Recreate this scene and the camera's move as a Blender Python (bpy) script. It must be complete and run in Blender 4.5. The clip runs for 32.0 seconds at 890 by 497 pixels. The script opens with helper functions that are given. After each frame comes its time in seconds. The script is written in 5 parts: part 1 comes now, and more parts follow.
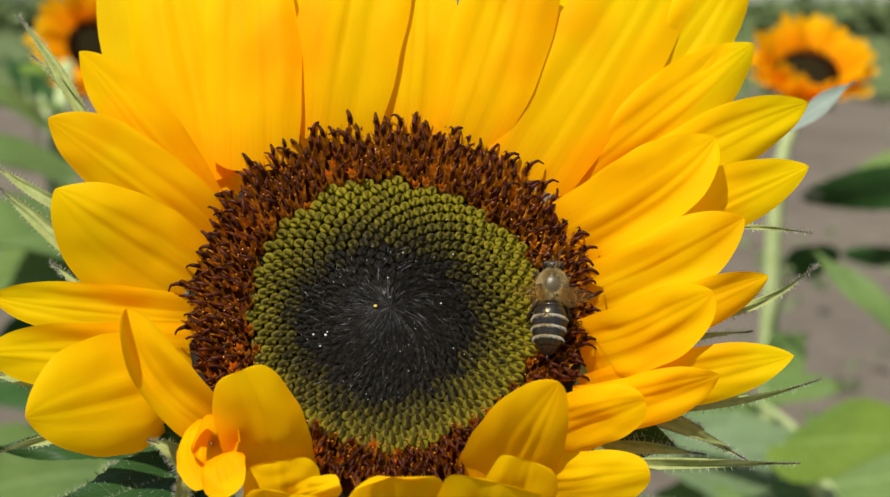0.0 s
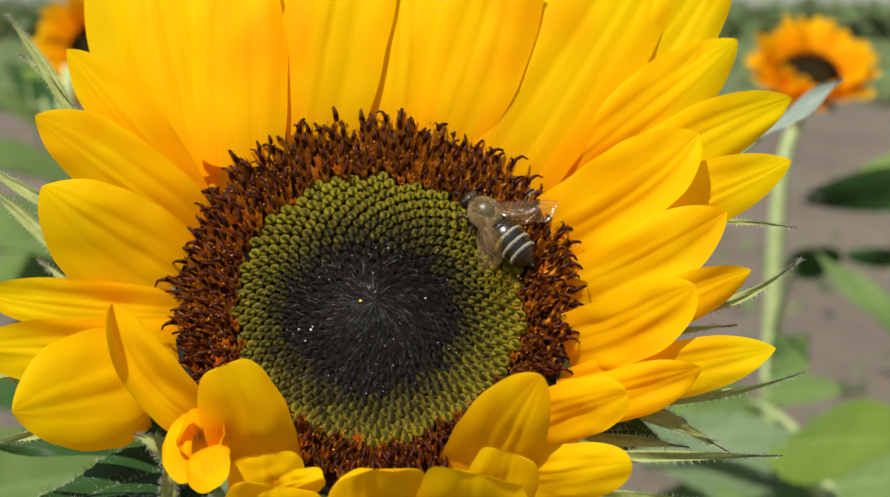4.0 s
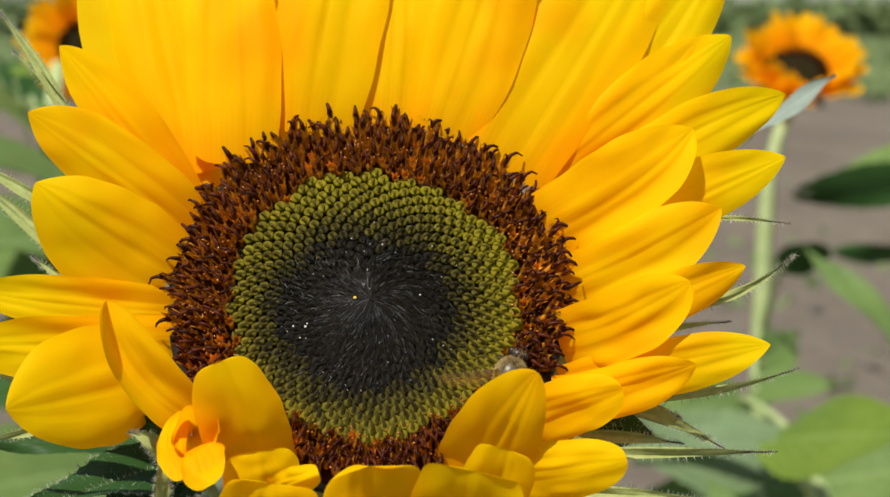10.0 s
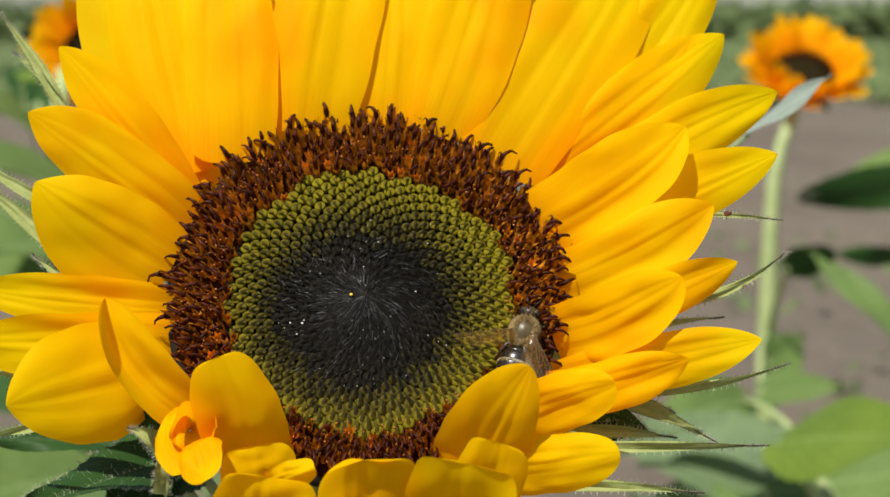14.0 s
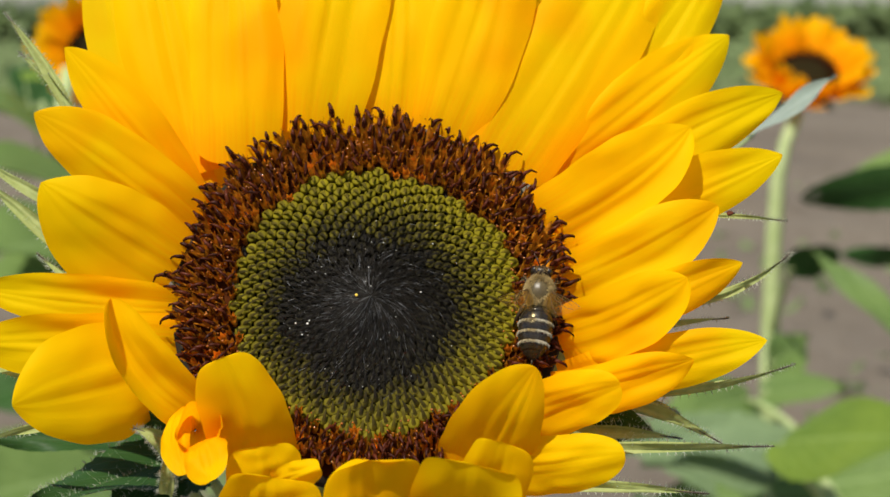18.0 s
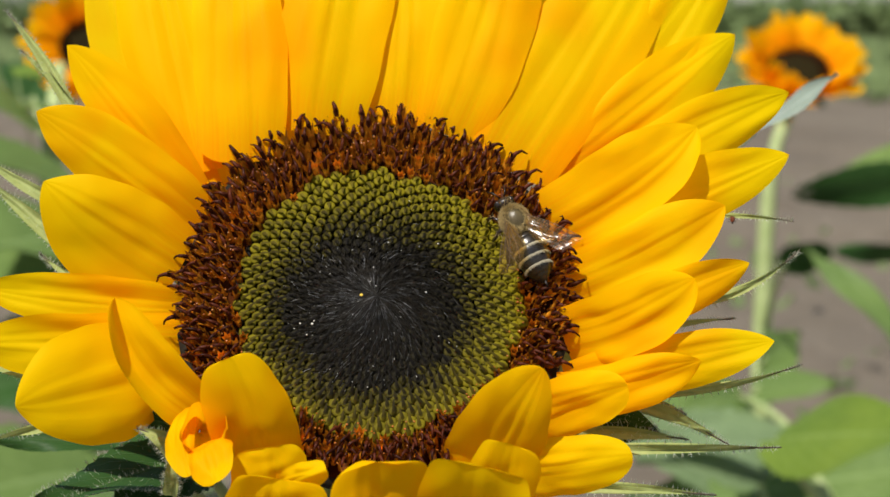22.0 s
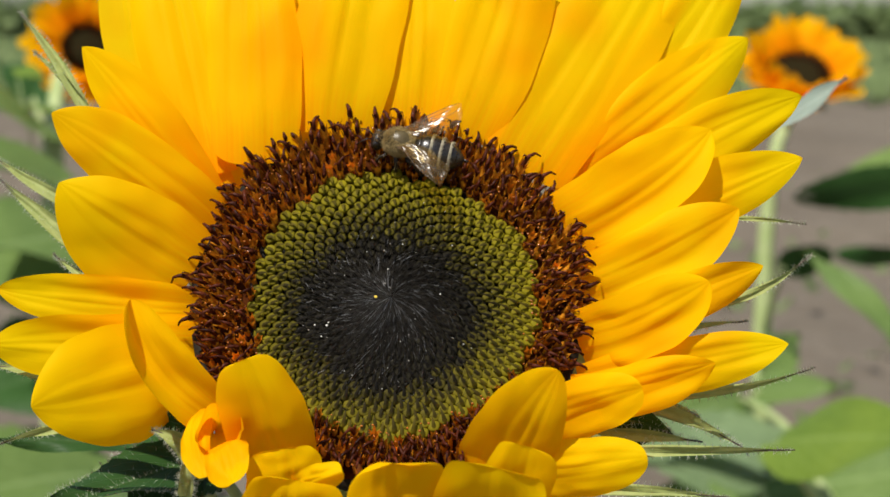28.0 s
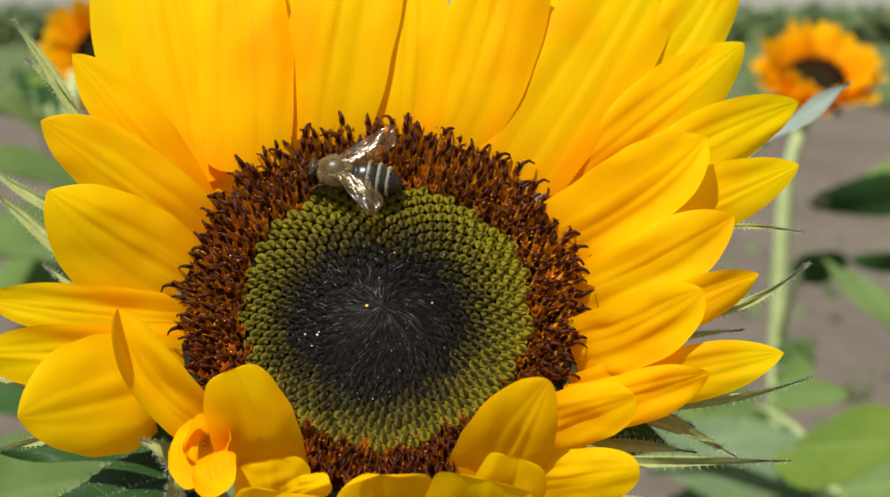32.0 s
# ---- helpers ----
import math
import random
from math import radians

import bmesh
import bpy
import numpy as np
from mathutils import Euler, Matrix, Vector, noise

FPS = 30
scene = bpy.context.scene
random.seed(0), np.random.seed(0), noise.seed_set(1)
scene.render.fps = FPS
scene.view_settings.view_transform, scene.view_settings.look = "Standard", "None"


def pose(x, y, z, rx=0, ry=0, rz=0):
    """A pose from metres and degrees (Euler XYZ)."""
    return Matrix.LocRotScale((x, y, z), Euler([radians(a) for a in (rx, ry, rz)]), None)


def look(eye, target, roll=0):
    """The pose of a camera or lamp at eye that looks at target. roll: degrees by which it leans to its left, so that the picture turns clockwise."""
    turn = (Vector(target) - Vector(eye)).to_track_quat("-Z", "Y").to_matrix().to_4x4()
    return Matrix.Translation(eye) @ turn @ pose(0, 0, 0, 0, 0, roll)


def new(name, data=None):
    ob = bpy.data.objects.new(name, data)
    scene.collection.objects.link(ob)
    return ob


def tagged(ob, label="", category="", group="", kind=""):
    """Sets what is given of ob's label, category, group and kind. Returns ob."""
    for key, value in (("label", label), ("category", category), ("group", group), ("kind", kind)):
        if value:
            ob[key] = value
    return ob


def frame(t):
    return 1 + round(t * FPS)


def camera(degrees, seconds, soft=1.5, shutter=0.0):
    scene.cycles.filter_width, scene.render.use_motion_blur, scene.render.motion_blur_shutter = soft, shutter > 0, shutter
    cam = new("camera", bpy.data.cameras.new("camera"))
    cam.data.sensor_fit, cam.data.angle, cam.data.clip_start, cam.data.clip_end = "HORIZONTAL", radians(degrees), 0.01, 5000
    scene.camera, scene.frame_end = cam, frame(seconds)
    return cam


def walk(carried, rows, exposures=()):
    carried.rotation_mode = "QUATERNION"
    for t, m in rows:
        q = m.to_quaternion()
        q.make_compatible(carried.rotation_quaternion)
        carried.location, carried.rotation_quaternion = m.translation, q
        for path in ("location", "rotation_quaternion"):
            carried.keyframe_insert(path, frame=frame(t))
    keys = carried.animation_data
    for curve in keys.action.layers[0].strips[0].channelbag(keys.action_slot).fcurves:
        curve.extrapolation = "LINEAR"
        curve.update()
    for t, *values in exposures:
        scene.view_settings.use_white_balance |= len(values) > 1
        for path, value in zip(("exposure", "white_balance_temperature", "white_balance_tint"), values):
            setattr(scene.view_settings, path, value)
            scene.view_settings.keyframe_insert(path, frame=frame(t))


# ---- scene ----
# The camera stands a hand's length before a sunflower head and is held by hand.
cam = camera(30, 32.0, soft=1.5)
cam.data.dof.use_dof = True
cam.data.dof.focus_distance = 0.205
cam.data.dof.aperture_fstop = 38
PATH = [
    (0, pose(0.00763, -0.20599, 0.93689, 81.844, -0.263, 0.141)),
    (0.5, pose(0.00683, -0.20618, 0.93697, 81.816, -0.259, -0.145)),
    (1, pose(0.00935, -0.20648, 0.93634, 81.986, -0.115, 0.420)),
    (1.5, pose(0.00740, -0.20671, 0.93661, 81.887, -0.142, -0.202)),
    (2, pose(0.00896, -0.20569, 0.93653, 81.867, -0.206, 0.181)),
    (2.5, pose(0.00888, -0.20756, 0.93608, 82.012, -0.046, 0.019)),
    (3, pose(0.00962, -0.20694, 0.93609, 81.965, -0.089, 0.136)),
    (3.5, pose(0.01027, -0.20758, 0.93588, 82.017, -0.027, 0.279)),
    (5.5, pose(0.00990, -0.20711, 0.93601, 81.935, -0.065, 0.311)),
    (6, pose(0.00930, -0.20804, 0.93579, 82.000, -0.000, 0.000)),
    (6.5, pose(0.00980, -0.20708, 0.93593, 81.932, 0.001, 0.045)),
    (7, pose(0.01024, -0.20911, 0.93558, 82.078, 0.017, 0.156)),
    (7.5, pose(0.00914, -0.20741, 0.93603, 81.894, -0.027, -0.061)),
    (8, pose(0.01027, -0.20875, 0.93557, 82.048, 0.097, 0.279)),
    (8.5, pose(0.00832, -0.20785, 0.93604, 81.868, -0.062, -0.202)),
    (9, pose(0.01050, -0.20833, 0.93569, 81.980, 0.077, 0.306)),
    (9.5, pose(0.00998, -0.20872, 0.93565, 81.983, 0.037, 0.086)),
    (10, pose(0.00949, -0.20723, 0.93590, 81.875, -0.040, -0.107)),
    (10.5, pose(0.01117, -0.20941, 0.93523, 82.116, 0.172, 0.242)),
    (11, pose(0.00974, -0.20790, 0.93574, 81.914, 0.001, -0.121)),
    (11.5, pose(0.01086, -0.20941, 0.93526, 82.080, 0.152, 0.144)),
    (12, pose(0.01058, -0.20884, 0.93542, 82.007, 0.158, 0.078)),
    (12.5, pose(0.01001, -0.20941, 0.93542, 82.008, 0.104, -0.049)),
    (13, pose(0.01119, -0.20940, 0.93528, 82.037, 0.233, 0.188)),
    (13.5, pose(0.01035, -0.20915, 0.93539, 81.994, 0.186, -0.043)),
    (14, pose(0.01104, -0.20958, 0.93524, 82.042, 0.188, 0.121)),
    (14.5, pose(0.01078, -0.20914, 0.93545, 81.979, 0.203, 0.057)),
    (16.5, pose(0.01038, -0.20913, 0.93540, 82.001, 0.115, 0.131)),
    (17, pose(0.01023, -0.20949, 0.93554, 81.979, 0.137, 0.123)),
    (17.5, pose(0.00969, -0.20859, 0.93553, 81.944, 0.047, -0.015)),
    (18, pose(0.01079, -0.20979, 0.93537, 82.038, 0.149, 0.239)),
    (18.5, pose(0.00948, -0.20880, 0.93552, 81.951, 0.073, -0.081)),
    (19, pose(0.01053, -0.20965, 0.93531, 82.046, 0.132, 0.143)),
    (19.5, pose(0.00936, -0.20952, 0.93545, 81.985, 0.098, -0.130)),
    (20, pose(0.01082, -0.20947, 0.93518, 82.059, 0.135, 0.289)),
    (20.5, pose(0.00873, -0.20941, 0.93566, 81.916, 0.010, -0.193)),
    (21, pose(0.00978, -0.20929, 0.93550, 81.971, 0.092, 0.141)),
    (21.5, pose(0.00984, -0.21038, 0.93540, 82.032, 0.064, 0.154)),
    (22, pose(0.00884, -0.20865, 0.93573, 81.893, 0.035, -0.097)),
    (22.5, pose(0.01015, -0.21059, 0.93536, 82.066, 0.085, 0.245)),
    (23, pose(0.00893, -0.20877, 0.93572, 81.931, 0.045, -0.041)),
    (23.5, pose(0.00914, -0.21045, 0.93556, 82.023, 0.054, 0.043)),
    (24, pose(0.00951, -0.20924, 0.93559, 81.991, 0.053, 0.165)),
    (24.5, pose(0.00832, -0.20977, 0.93566, 81.993, 0.058, -0.050)),
    (25, pose(0.00915, -0.20918, 0.93574, 81.978, 0.060, 0.342)),
    (25.5, pose(0.00675, -0.20904, 0.93593, 81.924, -0.075, -0.071)),
    (27.5, pose(0.00769, -0.20868, 0.93576, 81.959, -0.114, 0.179)),
    (28, pose(0.00680, -0.20903, 0.93581, 81.958, -0.114, -0.140)),
    (28.5, pose(0.00914, -0.20928, 0.93549, 82.061, -0.045, 0.443)),
    (29, pose(0.00635, -0.20824, 0.93602, 81.883, -0.179, -0.354)),
    (29.5, pose(0.00920, -0.20922, 0.93543, 82.071, -0.035, 0.341)),
    (30, pose(0.00807, -0.20848, 0.93561, 82.009, -0.037, -0.100)),
    (30.5, pose(0.00907, -0.20865, 0.93573, 82.035, -0.005, 0.081)),
    (31, pose(0.01001, -0.20775, 0.93552, 82.154, 0.001, 0.319)),
    (31.5, pose(0.00779, -0.20599, 0.93628, 81.955, -0.141, -0.200)),
    (32, pose(0.01010, -0.20688, 0.93574, 82.184, 0.050, 0.471)),
]
walk(cam, PATH)

# ---- light ----
SUN = Vector((-0.28, -0.42, 0.86)).normalized()  # towards the sun
sun = new("sun", bpy.data.lights.new("sun", "SUN"))
sun.data.energy, sun.data.angle, sun.data.color = 5.0, radians(0.53), (1.0, 0.95, 0.87)
sun.matrix_basis = look(SUN * 20, (0, 0, 0))
world = bpy.data.worlds.new("world")
scene.world = world
world.use_nodes = True
sky = world.node_tree.nodes.new("ShaderNodeTexSky")
sky.sky_type, sky.sun_disc = "NISHITA", False
sky.sun_elevation = math.asin(SUN.z)
sky.sun_rotation = math.atan2(SUN.x, SUN.y)
backing = world.node_tree.nodes["Background"]
backing.inputs["Strength"].default_value = 0.09
world.node_tree.links.new(sky.outputs["Color"], backing.inputs["Color"])
scene.view_settings.exposure = 0.31

# ---- materials ----


def nodes_of(name):
    m = bpy.data.materials.new(name)
    m.use_nodes = True
    t = m.node_tree
    return m, t, t.nodes["Principled BSDF"], t.nodes["Material Output"]


def add(tree, kind, **values):
    n = tree.nodes.new(kind)
    for k, v in values.items():
        n.inputs[k.replace("_", " ")].default_value = v
    return n


def mixed(tree, fac, a, b, blend="MIX"):
    """Mixes two colours (sockets or tuples) by fac (a socket or number)."""
    n = tree.nodes.new("ShaderNodeMix")
    n.data_type, n.blend_type = "RGBA", blend
    for sock, value in ((n.inputs[0], fac), (n.inputs[6], a), (n.inputs[7], b)):
        if hasattr(value, "is_linked"):
            tree.links.new(value, sock)
        elif isinstance(value, (int, float)):
            sock.default_value = value
        else:
            sock.default_value = (*value, 1)
    return n.outputs[2]


def spread(tree, value, lo, hi, to_lo=0.0, to_hi=1.0):
    n = tree.nodes.new("ShaderNodeMapRange")
    tree.links.new(value, n.inputs[0])
    for i, v in enumerate((lo, hi, to_lo, to_hi)):
        n.inputs[i + 1].default_value = v
    return n.outputs[0]


def speckle(tree, scale, detail=3.0, rough=0.55, stretch=None, coords="Object"):
    """Noise at a real-world scale, from the thing's own space or its sheet's length and breadth."""
    co = tree.nodes.new("ShaderNodeTexCoord").outputs[coords]
    if stretch:
        mp = tree.nodes.new("ShaderNodeMapping")
        mp.inputs["Scale"].default_value = stretch
        tree.links.new(co, mp.inputs["Vector"])
        co = mp.outputs[0]
    n = add(tree, "ShaderNodeTexNoise", Scale=scale, Detail=detail, Roughness=rough)
    tree.links.new(co, n.inputs["Vector"])
    return n.outputs["Fac"]


def bumped(tree, shader, height, strength, distance):
    b = add(tree, "ShaderNodeBump", Strength=strength, Distance=distance)
    tree.links.new(height, b.inputs["Height"])
    tree.links.new(b.outputs[0], shader.inputs["Normal"])
    return b.outputs[0]


def plain(name, a, b, scale, rough=0.5, bump=0.3, depth=0.0002, metal=0.0, spec=0.5, fine=6.0, vary=0.0, sheer=0.0):
    """A surface of two tones, mottled coarse and fine; vary: by piece; sheer: light that passes through a thin sheet."""
    m, t, p, out = nodes_of(name)
    coarse = spread(t, speckle(t, scale), 0.3, 0.7)
    grain = speckle(t, scale * fine)
    col = mixed(t, coarse, a, b)
    col = mixed(t, spread(t, grain, 0.35, 0.75, 0.0, 0.45), col, tuple(0.5 * x for x in a))
    if vary:
        r = t.nodes.new("ShaderNodeObjectInfo").outputs["Random"]
        g = t.nodes.new("ShaderNodeNewGeometry").outputs["Random Per Island"]
        add_up = t.nodes.new("ShaderNodeMath")
        add_up.operation = "ADD"
        t.links.new(r, add_up.inputs[0])
        t.links.new(g, add_up.inputs[1])
        h = t.nodes.new("ShaderNodeHueSaturation")
        t.links.new(spread(t, add_up.outputs[0], 0.2, 1.8, 1 - vary, 1 + vary), h.inputs["Value"])
        t.links.new(col, h.inputs["Color"])
        col = h.outputs[0]
    t.links.new(col, p.inputs["Base Color"])
    t.links.new(spread(t, grain, 0.2, 0.8, max(rough - 0.12, 0.02), min(rough + 0.12, 1)), p.inputs["Roughness"])
    p.inputs["Metallic"].default_value, p.inputs["Specular IOR Level"].default_value = metal, spec
    normal = bumped(t, p, grain, bump, depth)
    if sheer:
        through_it = t.nodes.new("ShaderNodeBsdfTranslucent")
        t.links.new(col, through_it.inputs["Color"])
        t.links.new(normal, through_it.inputs["Normal"])
        mx = t.nodes.new("ShaderNodeMixShader")
        mx.inputs[0].default_value = sheer
        t.links.new(p.outputs[0], mx.inputs[1])
        t.links.new(through_it.outputs[0], mx.inputs[2])
        t.links.new(mx.outputs[0], out.inputs[0])
    return m


def petal_material(name, foot, middle, end, sheer=0.46):
    """Ray petals: orange at the foot, yellow to the tip, veined lengthwise, thin enough for light to pass."""
    m, t, p, out = nodes_of(name)
    uv = t.nodes.new("ShaderNodeTexCoord").outputs["UV"]
    sep = t.nodes.new("ShaderNodeSeparateXYZ")
    t.links.new(uv, sep.inputs[0])
    along = sep.outputs[0]
    vein = speckle(t, 1.0, 2.0, 0.5, (1.6, 24.0, 1.0), "UV")
    fibre = speckle(t, 1.0, 2.0, 0.6, (5.0, 95.0, 1.0), "UV")
    blotch = speckle(t, 160.0, 2.0, 0.5)
    wob = t.nodes.new("ShaderNodeMath")
    wob.operation = "MULTIPLY_ADD"
    t.links.new(vein, wob.inputs[0])
    wob.inputs[1].default_value = 0.35
    t.links.new(along, wob.inputs[2])
    col = mixed(t, spread(t, wob.outputs[0], 0.06, 0.38), foot, middle)
    col = mixed(t, spread(t, wob.outputs[0], 0.5, 1.15), col, end)
    col = mixed(t, spread(t, vein, 0.5, 0.75, 0.0, 0.08), col, foot)
    col = mixed(t, spread(t, fibre, 0.5, 0.8, 0.0, 0.07), col, tuple(0.7 * x for x in middle))
    col = mixed(t, spread(t, blotch, 0.45, 0.75, 0.0, 0.25), col, end)
    col = mixed(t, spread(t, speckle(t, 75.0, 1.0, 0.5), 0.52, 0.72, 0.0, 0.5), col, (0.95, 0.36, 0.001))
    col = mixed(t, spread(t, along, 0.985, 1.0, 0.0, 0.6), col, (0.62, 0.24, 0.01))
    t.links.new(col, p.inputs["Base Color"])
    t.links.new(spread(t, fibre, 0.2, 0.8, 0.42, 0.62), p.inputs["Roughness"])
    p.inputs["Specular IOR Level"].default_value = 0.02
    both = t.nodes.new("ShaderNodeMath")
    both.operation = "MULTIPLY_ADD"
    t.links.new(fibre, both.inputs[0])
    both.inputs[1].default_value = 0.4
    t.links.new(vein, both.inputs[2])
    normal = bumped(t, p, both.outputs[0], 0.09, 0.0002)
    tr = t.nodes.new("ShaderNodeBsdfTranslucent")
    t.links.new(mixed(t, 1.0, col, (1.0, 0.84, 0.5), "MULTIPLY"), tr.inputs["Color"])  # light that passes through comes out deeper
    t.links.new(normal, tr.inputs["Normal"])
    mx = t.nodes.new("ShaderNodeMixShader")
    mx.inputs[0].default_value = sheer
    t.links.new(p.outputs[0], mx.inputs[1])
    t.links.new(tr.outputs[0], mx.inputs[2])
    t.links.new(mx.outputs[0], out.inputs[0])
    return m


def leaf_material(name, a, b, vein, sheer=0.25, rough=0.5):
    """Leaf blades with a pale midrib and side veins that run forward, and blisters between them."""
    m, t, p, out = nodes_of(name)
    uv = t.nodes.new("ShaderNodeTexCoord").outputs["UV"]
    sep = t.nodes.new("ShaderNodeSeparateXYZ")
    t.links.new(uv, sep.inputs[0])

    def calc(op, x, y=0.0, z=0.0):
        n = t.nodes.new("ShaderNodeMath")
        n.operation = op
        for s, v in zip(n.inputs, (x, y, z)):
            if hasattr(v, "is_linked"):
                t.links.new(v, s)
            else:
                s.default_value = v
        return n.outputs[0]

    off = calc("ABSOLUTE", calc("SUBTRACT", sep.outputs[1], 0.5))
    mid = spread(t, off, 0.012, 0.03, 1.0, 0.0)
    ribs = calc("FRACT", calc("MULTIPLY", calc("MULTIPLY_ADD", off, -0.9, sep.outputs[0]), 7.0))
    ribs = spread(t, calc("ABSOLUTE", calc("SUBTRACT", ribs, 0.5)), 0.02, 0.07, 0.7, 0.0)
    lines = calc("MAXIMUM", mid, ribs)
    blister = speckle(t, 170.0, 3.0)
    broad = speckle(t, 22.0, 2.0)
    col = mixed(t, spread(t, broad, 0.3, 0.7), a, b)
    col = mixed(t, spread(t, blister, 0.4, 0.7, 0.0, 0.3), col, tuple(0.6 * x for x in a))
    col = mixed(t, lines, col, vein)
    t.links.new(col, p.inputs["Base Color"])
    p.inputs["Roughness"].default_value = rough
    p.inputs["Specular IOR Level"].default_value = 0.14
    normal = bumped(t, p, calc("SUBTRACT", blister, lines), 0.5, 0.0008)
    tr = t.nodes.new("ShaderNodeBsdfTranslucent")
    t.links.new(col, tr.inputs["Color"])
    t.links.new(normal, tr.inputs["Normal"])
    mx = t.nodes.new("ShaderNodeMixShader")
    mx.inputs[0].default_value = sheer
    t.links.new(p.outputs[0], mx.inputs[1])
    t.links.new(tr.outputs[0], mx.inputs[2])
    t.links.new(mx.outputs[0], out.inputs[0])
    return m


def wing_material():
    """Clear brownish membrane with a glassy, wrinkled sheen."""
    m, t, p, out = nodes_of("bee wing membrane")
    p.inputs["Base Color"].default_value = (0.55, 0.33, 0.08, 1)
    p.inputs["Roughness"].default_value = 0.4
    wrinkle = speckle(t, 260.0, 3.0, 0.5, (0.5, 1.6, 1.0))
    normal = bumped(t, p, wrinkle, 1.0, 0.00042)
    clear = t.nodes.new("ShaderNodeBsdfTransparent")
    clear.inputs[0].default_value = (0.94, 0.84, 0.60, 1)
    film = t.nodes.new("ShaderNodeMixShader")
    film.inputs[0].default_value = 0.05
    t.links.new(clear.outputs[0], film.inputs[1])
    t.links.new(p.outputs[0], film.inputs[2])
    gloss = t.nodes.new("ShaderNodeBsdfGlossy")
    gloss.inputs["Roughness"].default_value = 0.16
    t.links.new(normal, gloss.inputs["Normal"])
    mx = t.nodes.new("ShaderNodeMixShader")
    mx.inputs[0].default_value = 0.0065
    t.links.new(film.outputs[0], mx.inputs[1])
    t.links.new(gloss.outputs[0], mx.inputs[2])
    t.links.new(mx.outputs[0], out.inputs[0])
    return m


def soil_material():
    m, t, p, out = nodes_of("dry crumbly soil")
    big = speckle(t, 0.6, 4.0)
    clod = speckle(t, 9.0, 6.0, 0.65)
    crumb = speckle(t, 60.0, 4.0, 0.7)
    col = mixed(t, spread(t, big, 0.35, 0.65), (0.125, 0.103, 0.077), (0.165, 0.138, 0.104))
    col = mixed(t, spread(t, clod, 0.4, 0.7, 0.0, 0.6), col, (0.100, 0.080, 0.056))
    col = mixed(t, spread(t, crumb, 0.5, 0.8, 0.0, 0.5), col, (0.25, 0.21, 0.16))
    t.links.new(col, p.inputs["Base Color"])
    p.inputs["Roughness"].default_value = 0.95
    p.inputs["Specular IOR Level"].default_value = 0.15
    bumped(t, p, clod, 0.8, 0.05)
    return m


PETAL = petal_material("ray petal", (0.95, 0.34, 0.001), (0.95, 0.58, 0.001), (0.95, 0.69, 0.002), 0.55)
FAR_PETAL = petal_material("orange ray petal", (0.80, 0.16, 0.002), (0.90, 0.38, 0.002), (0.92, 0.56, 0.004))
DISC_BASE = plain("disc flesh", (0.008, 0.006, 0.004), (0.016, 0.012, 0.006), 400, 0.8, spec=0.2)
def scale_material(name, low, tip, start, end):
    """A bud or its clasping bract, of one colour at the foot and another at the tip."""
    m, t, p, out = nodes_of(name)
    sep = t.nodes.new("ShaderNodeSeparateXYZ")
    t.links.new(t.nodes.new("ShaderNodeTexCoord").outputs["UV"], sep.inputs[0])
    grain = speckle(t, 1400.0, 2.0)
    wob = t.nodes.new("ShaderNodeMath")
    wob.operation = "MULTIPLY_ADD"
    t.links.new(grain, wob.inputs[0])
    wob.inputs[1].default_value = 0.3
    t.links.new(sep.outputs[0], wob.inputs[2])
    col = mixed(t, spread(t, wob.outputs[0], start, end), low, tip)
    h = t.nodes.new("ShaderNodeHueSaturation")
    t.links.new(spread(t, t.nodes.new("ShaderNodeNewGeometry").outputs["Random Per Island"], 0, 1, 0.75, 1.25), h.inputs["Value"])
    t.links.new(col, h.inputs["Color"])
    t.links.new(h.outputs[0], p.inputs["Base Color"])
    p.inputs["Roughness"].default_value = 0.62
    p.inputs["Specular IOR Level"].default_value = 0.05
    bumped(t, p, grain, 0.3, 0.0001)
    return m


def between_tones(a, b, k):
    return tuple(p + (q - p) * k / 5 for p, q in zip(a, b))


OLIVES = [scale_material("olive bud", between_tones((0.010, 0.009, 0.005), (0.130, 0.105, 0.004), k),
                         between_tones((0.014, 0.012, 0.006), (0.156, 0.127, 0.005), k), 0.5, 0.8) for k in range(6)]
SCALES = [scale_material("bud scale", between_tones((0.012, 0.011, 0.006), (0.165, 0.134, 0.006), k),
                         between_tones((0.008, 0.007, 0.006), (0.085, 0.066, 0.007), k * k / 5), 0.5, 0.76) for k in range(6)]
YOUNG = plain("young dark bud", (0.005, 0.005, 0.005), (0.012, 0.011, 0.009), 900, 0.6, spec=0.3, vary=0.3)
HAIR = plain("dark bract hair", (0.011, 0.009, 0.006), (0.030, 0.025, 0.017), 900, 0.42, spec=0.35, vary=0.6)
PALE_HAIR = plain("grey bract hair", (0.12, 0.12, 0.12), (0.22, 0.22, 0.22), 900, 0.3, spec=0.6, vary=0.6)
COROLLA = plain("amber corolla", (0.86, 0.34, 0.022), (0.085, 0.018, 0.004), 700, 0.13, 0.7, 0.0001, spec=1.0, vary=0.6, sheer=0.15)
ANTHER = plain("dark anther column", (0.026, 0.006, 0.003), (0.085, 0.018, 0.006), 900, 0.42, spec=0.09, vary=0.6)
DEW = plain("nectar drop", (0.7, 0.68, 0.6), (0.8, 0.78, 0.7), 900, 0.06, 0.0)
GLINT_BEAD = plain("amber glint bead", (0.40, 0.13, 0.012), (0.30, 0.08, 0.008), 900, 0.14, 0.0, spec=1.0)
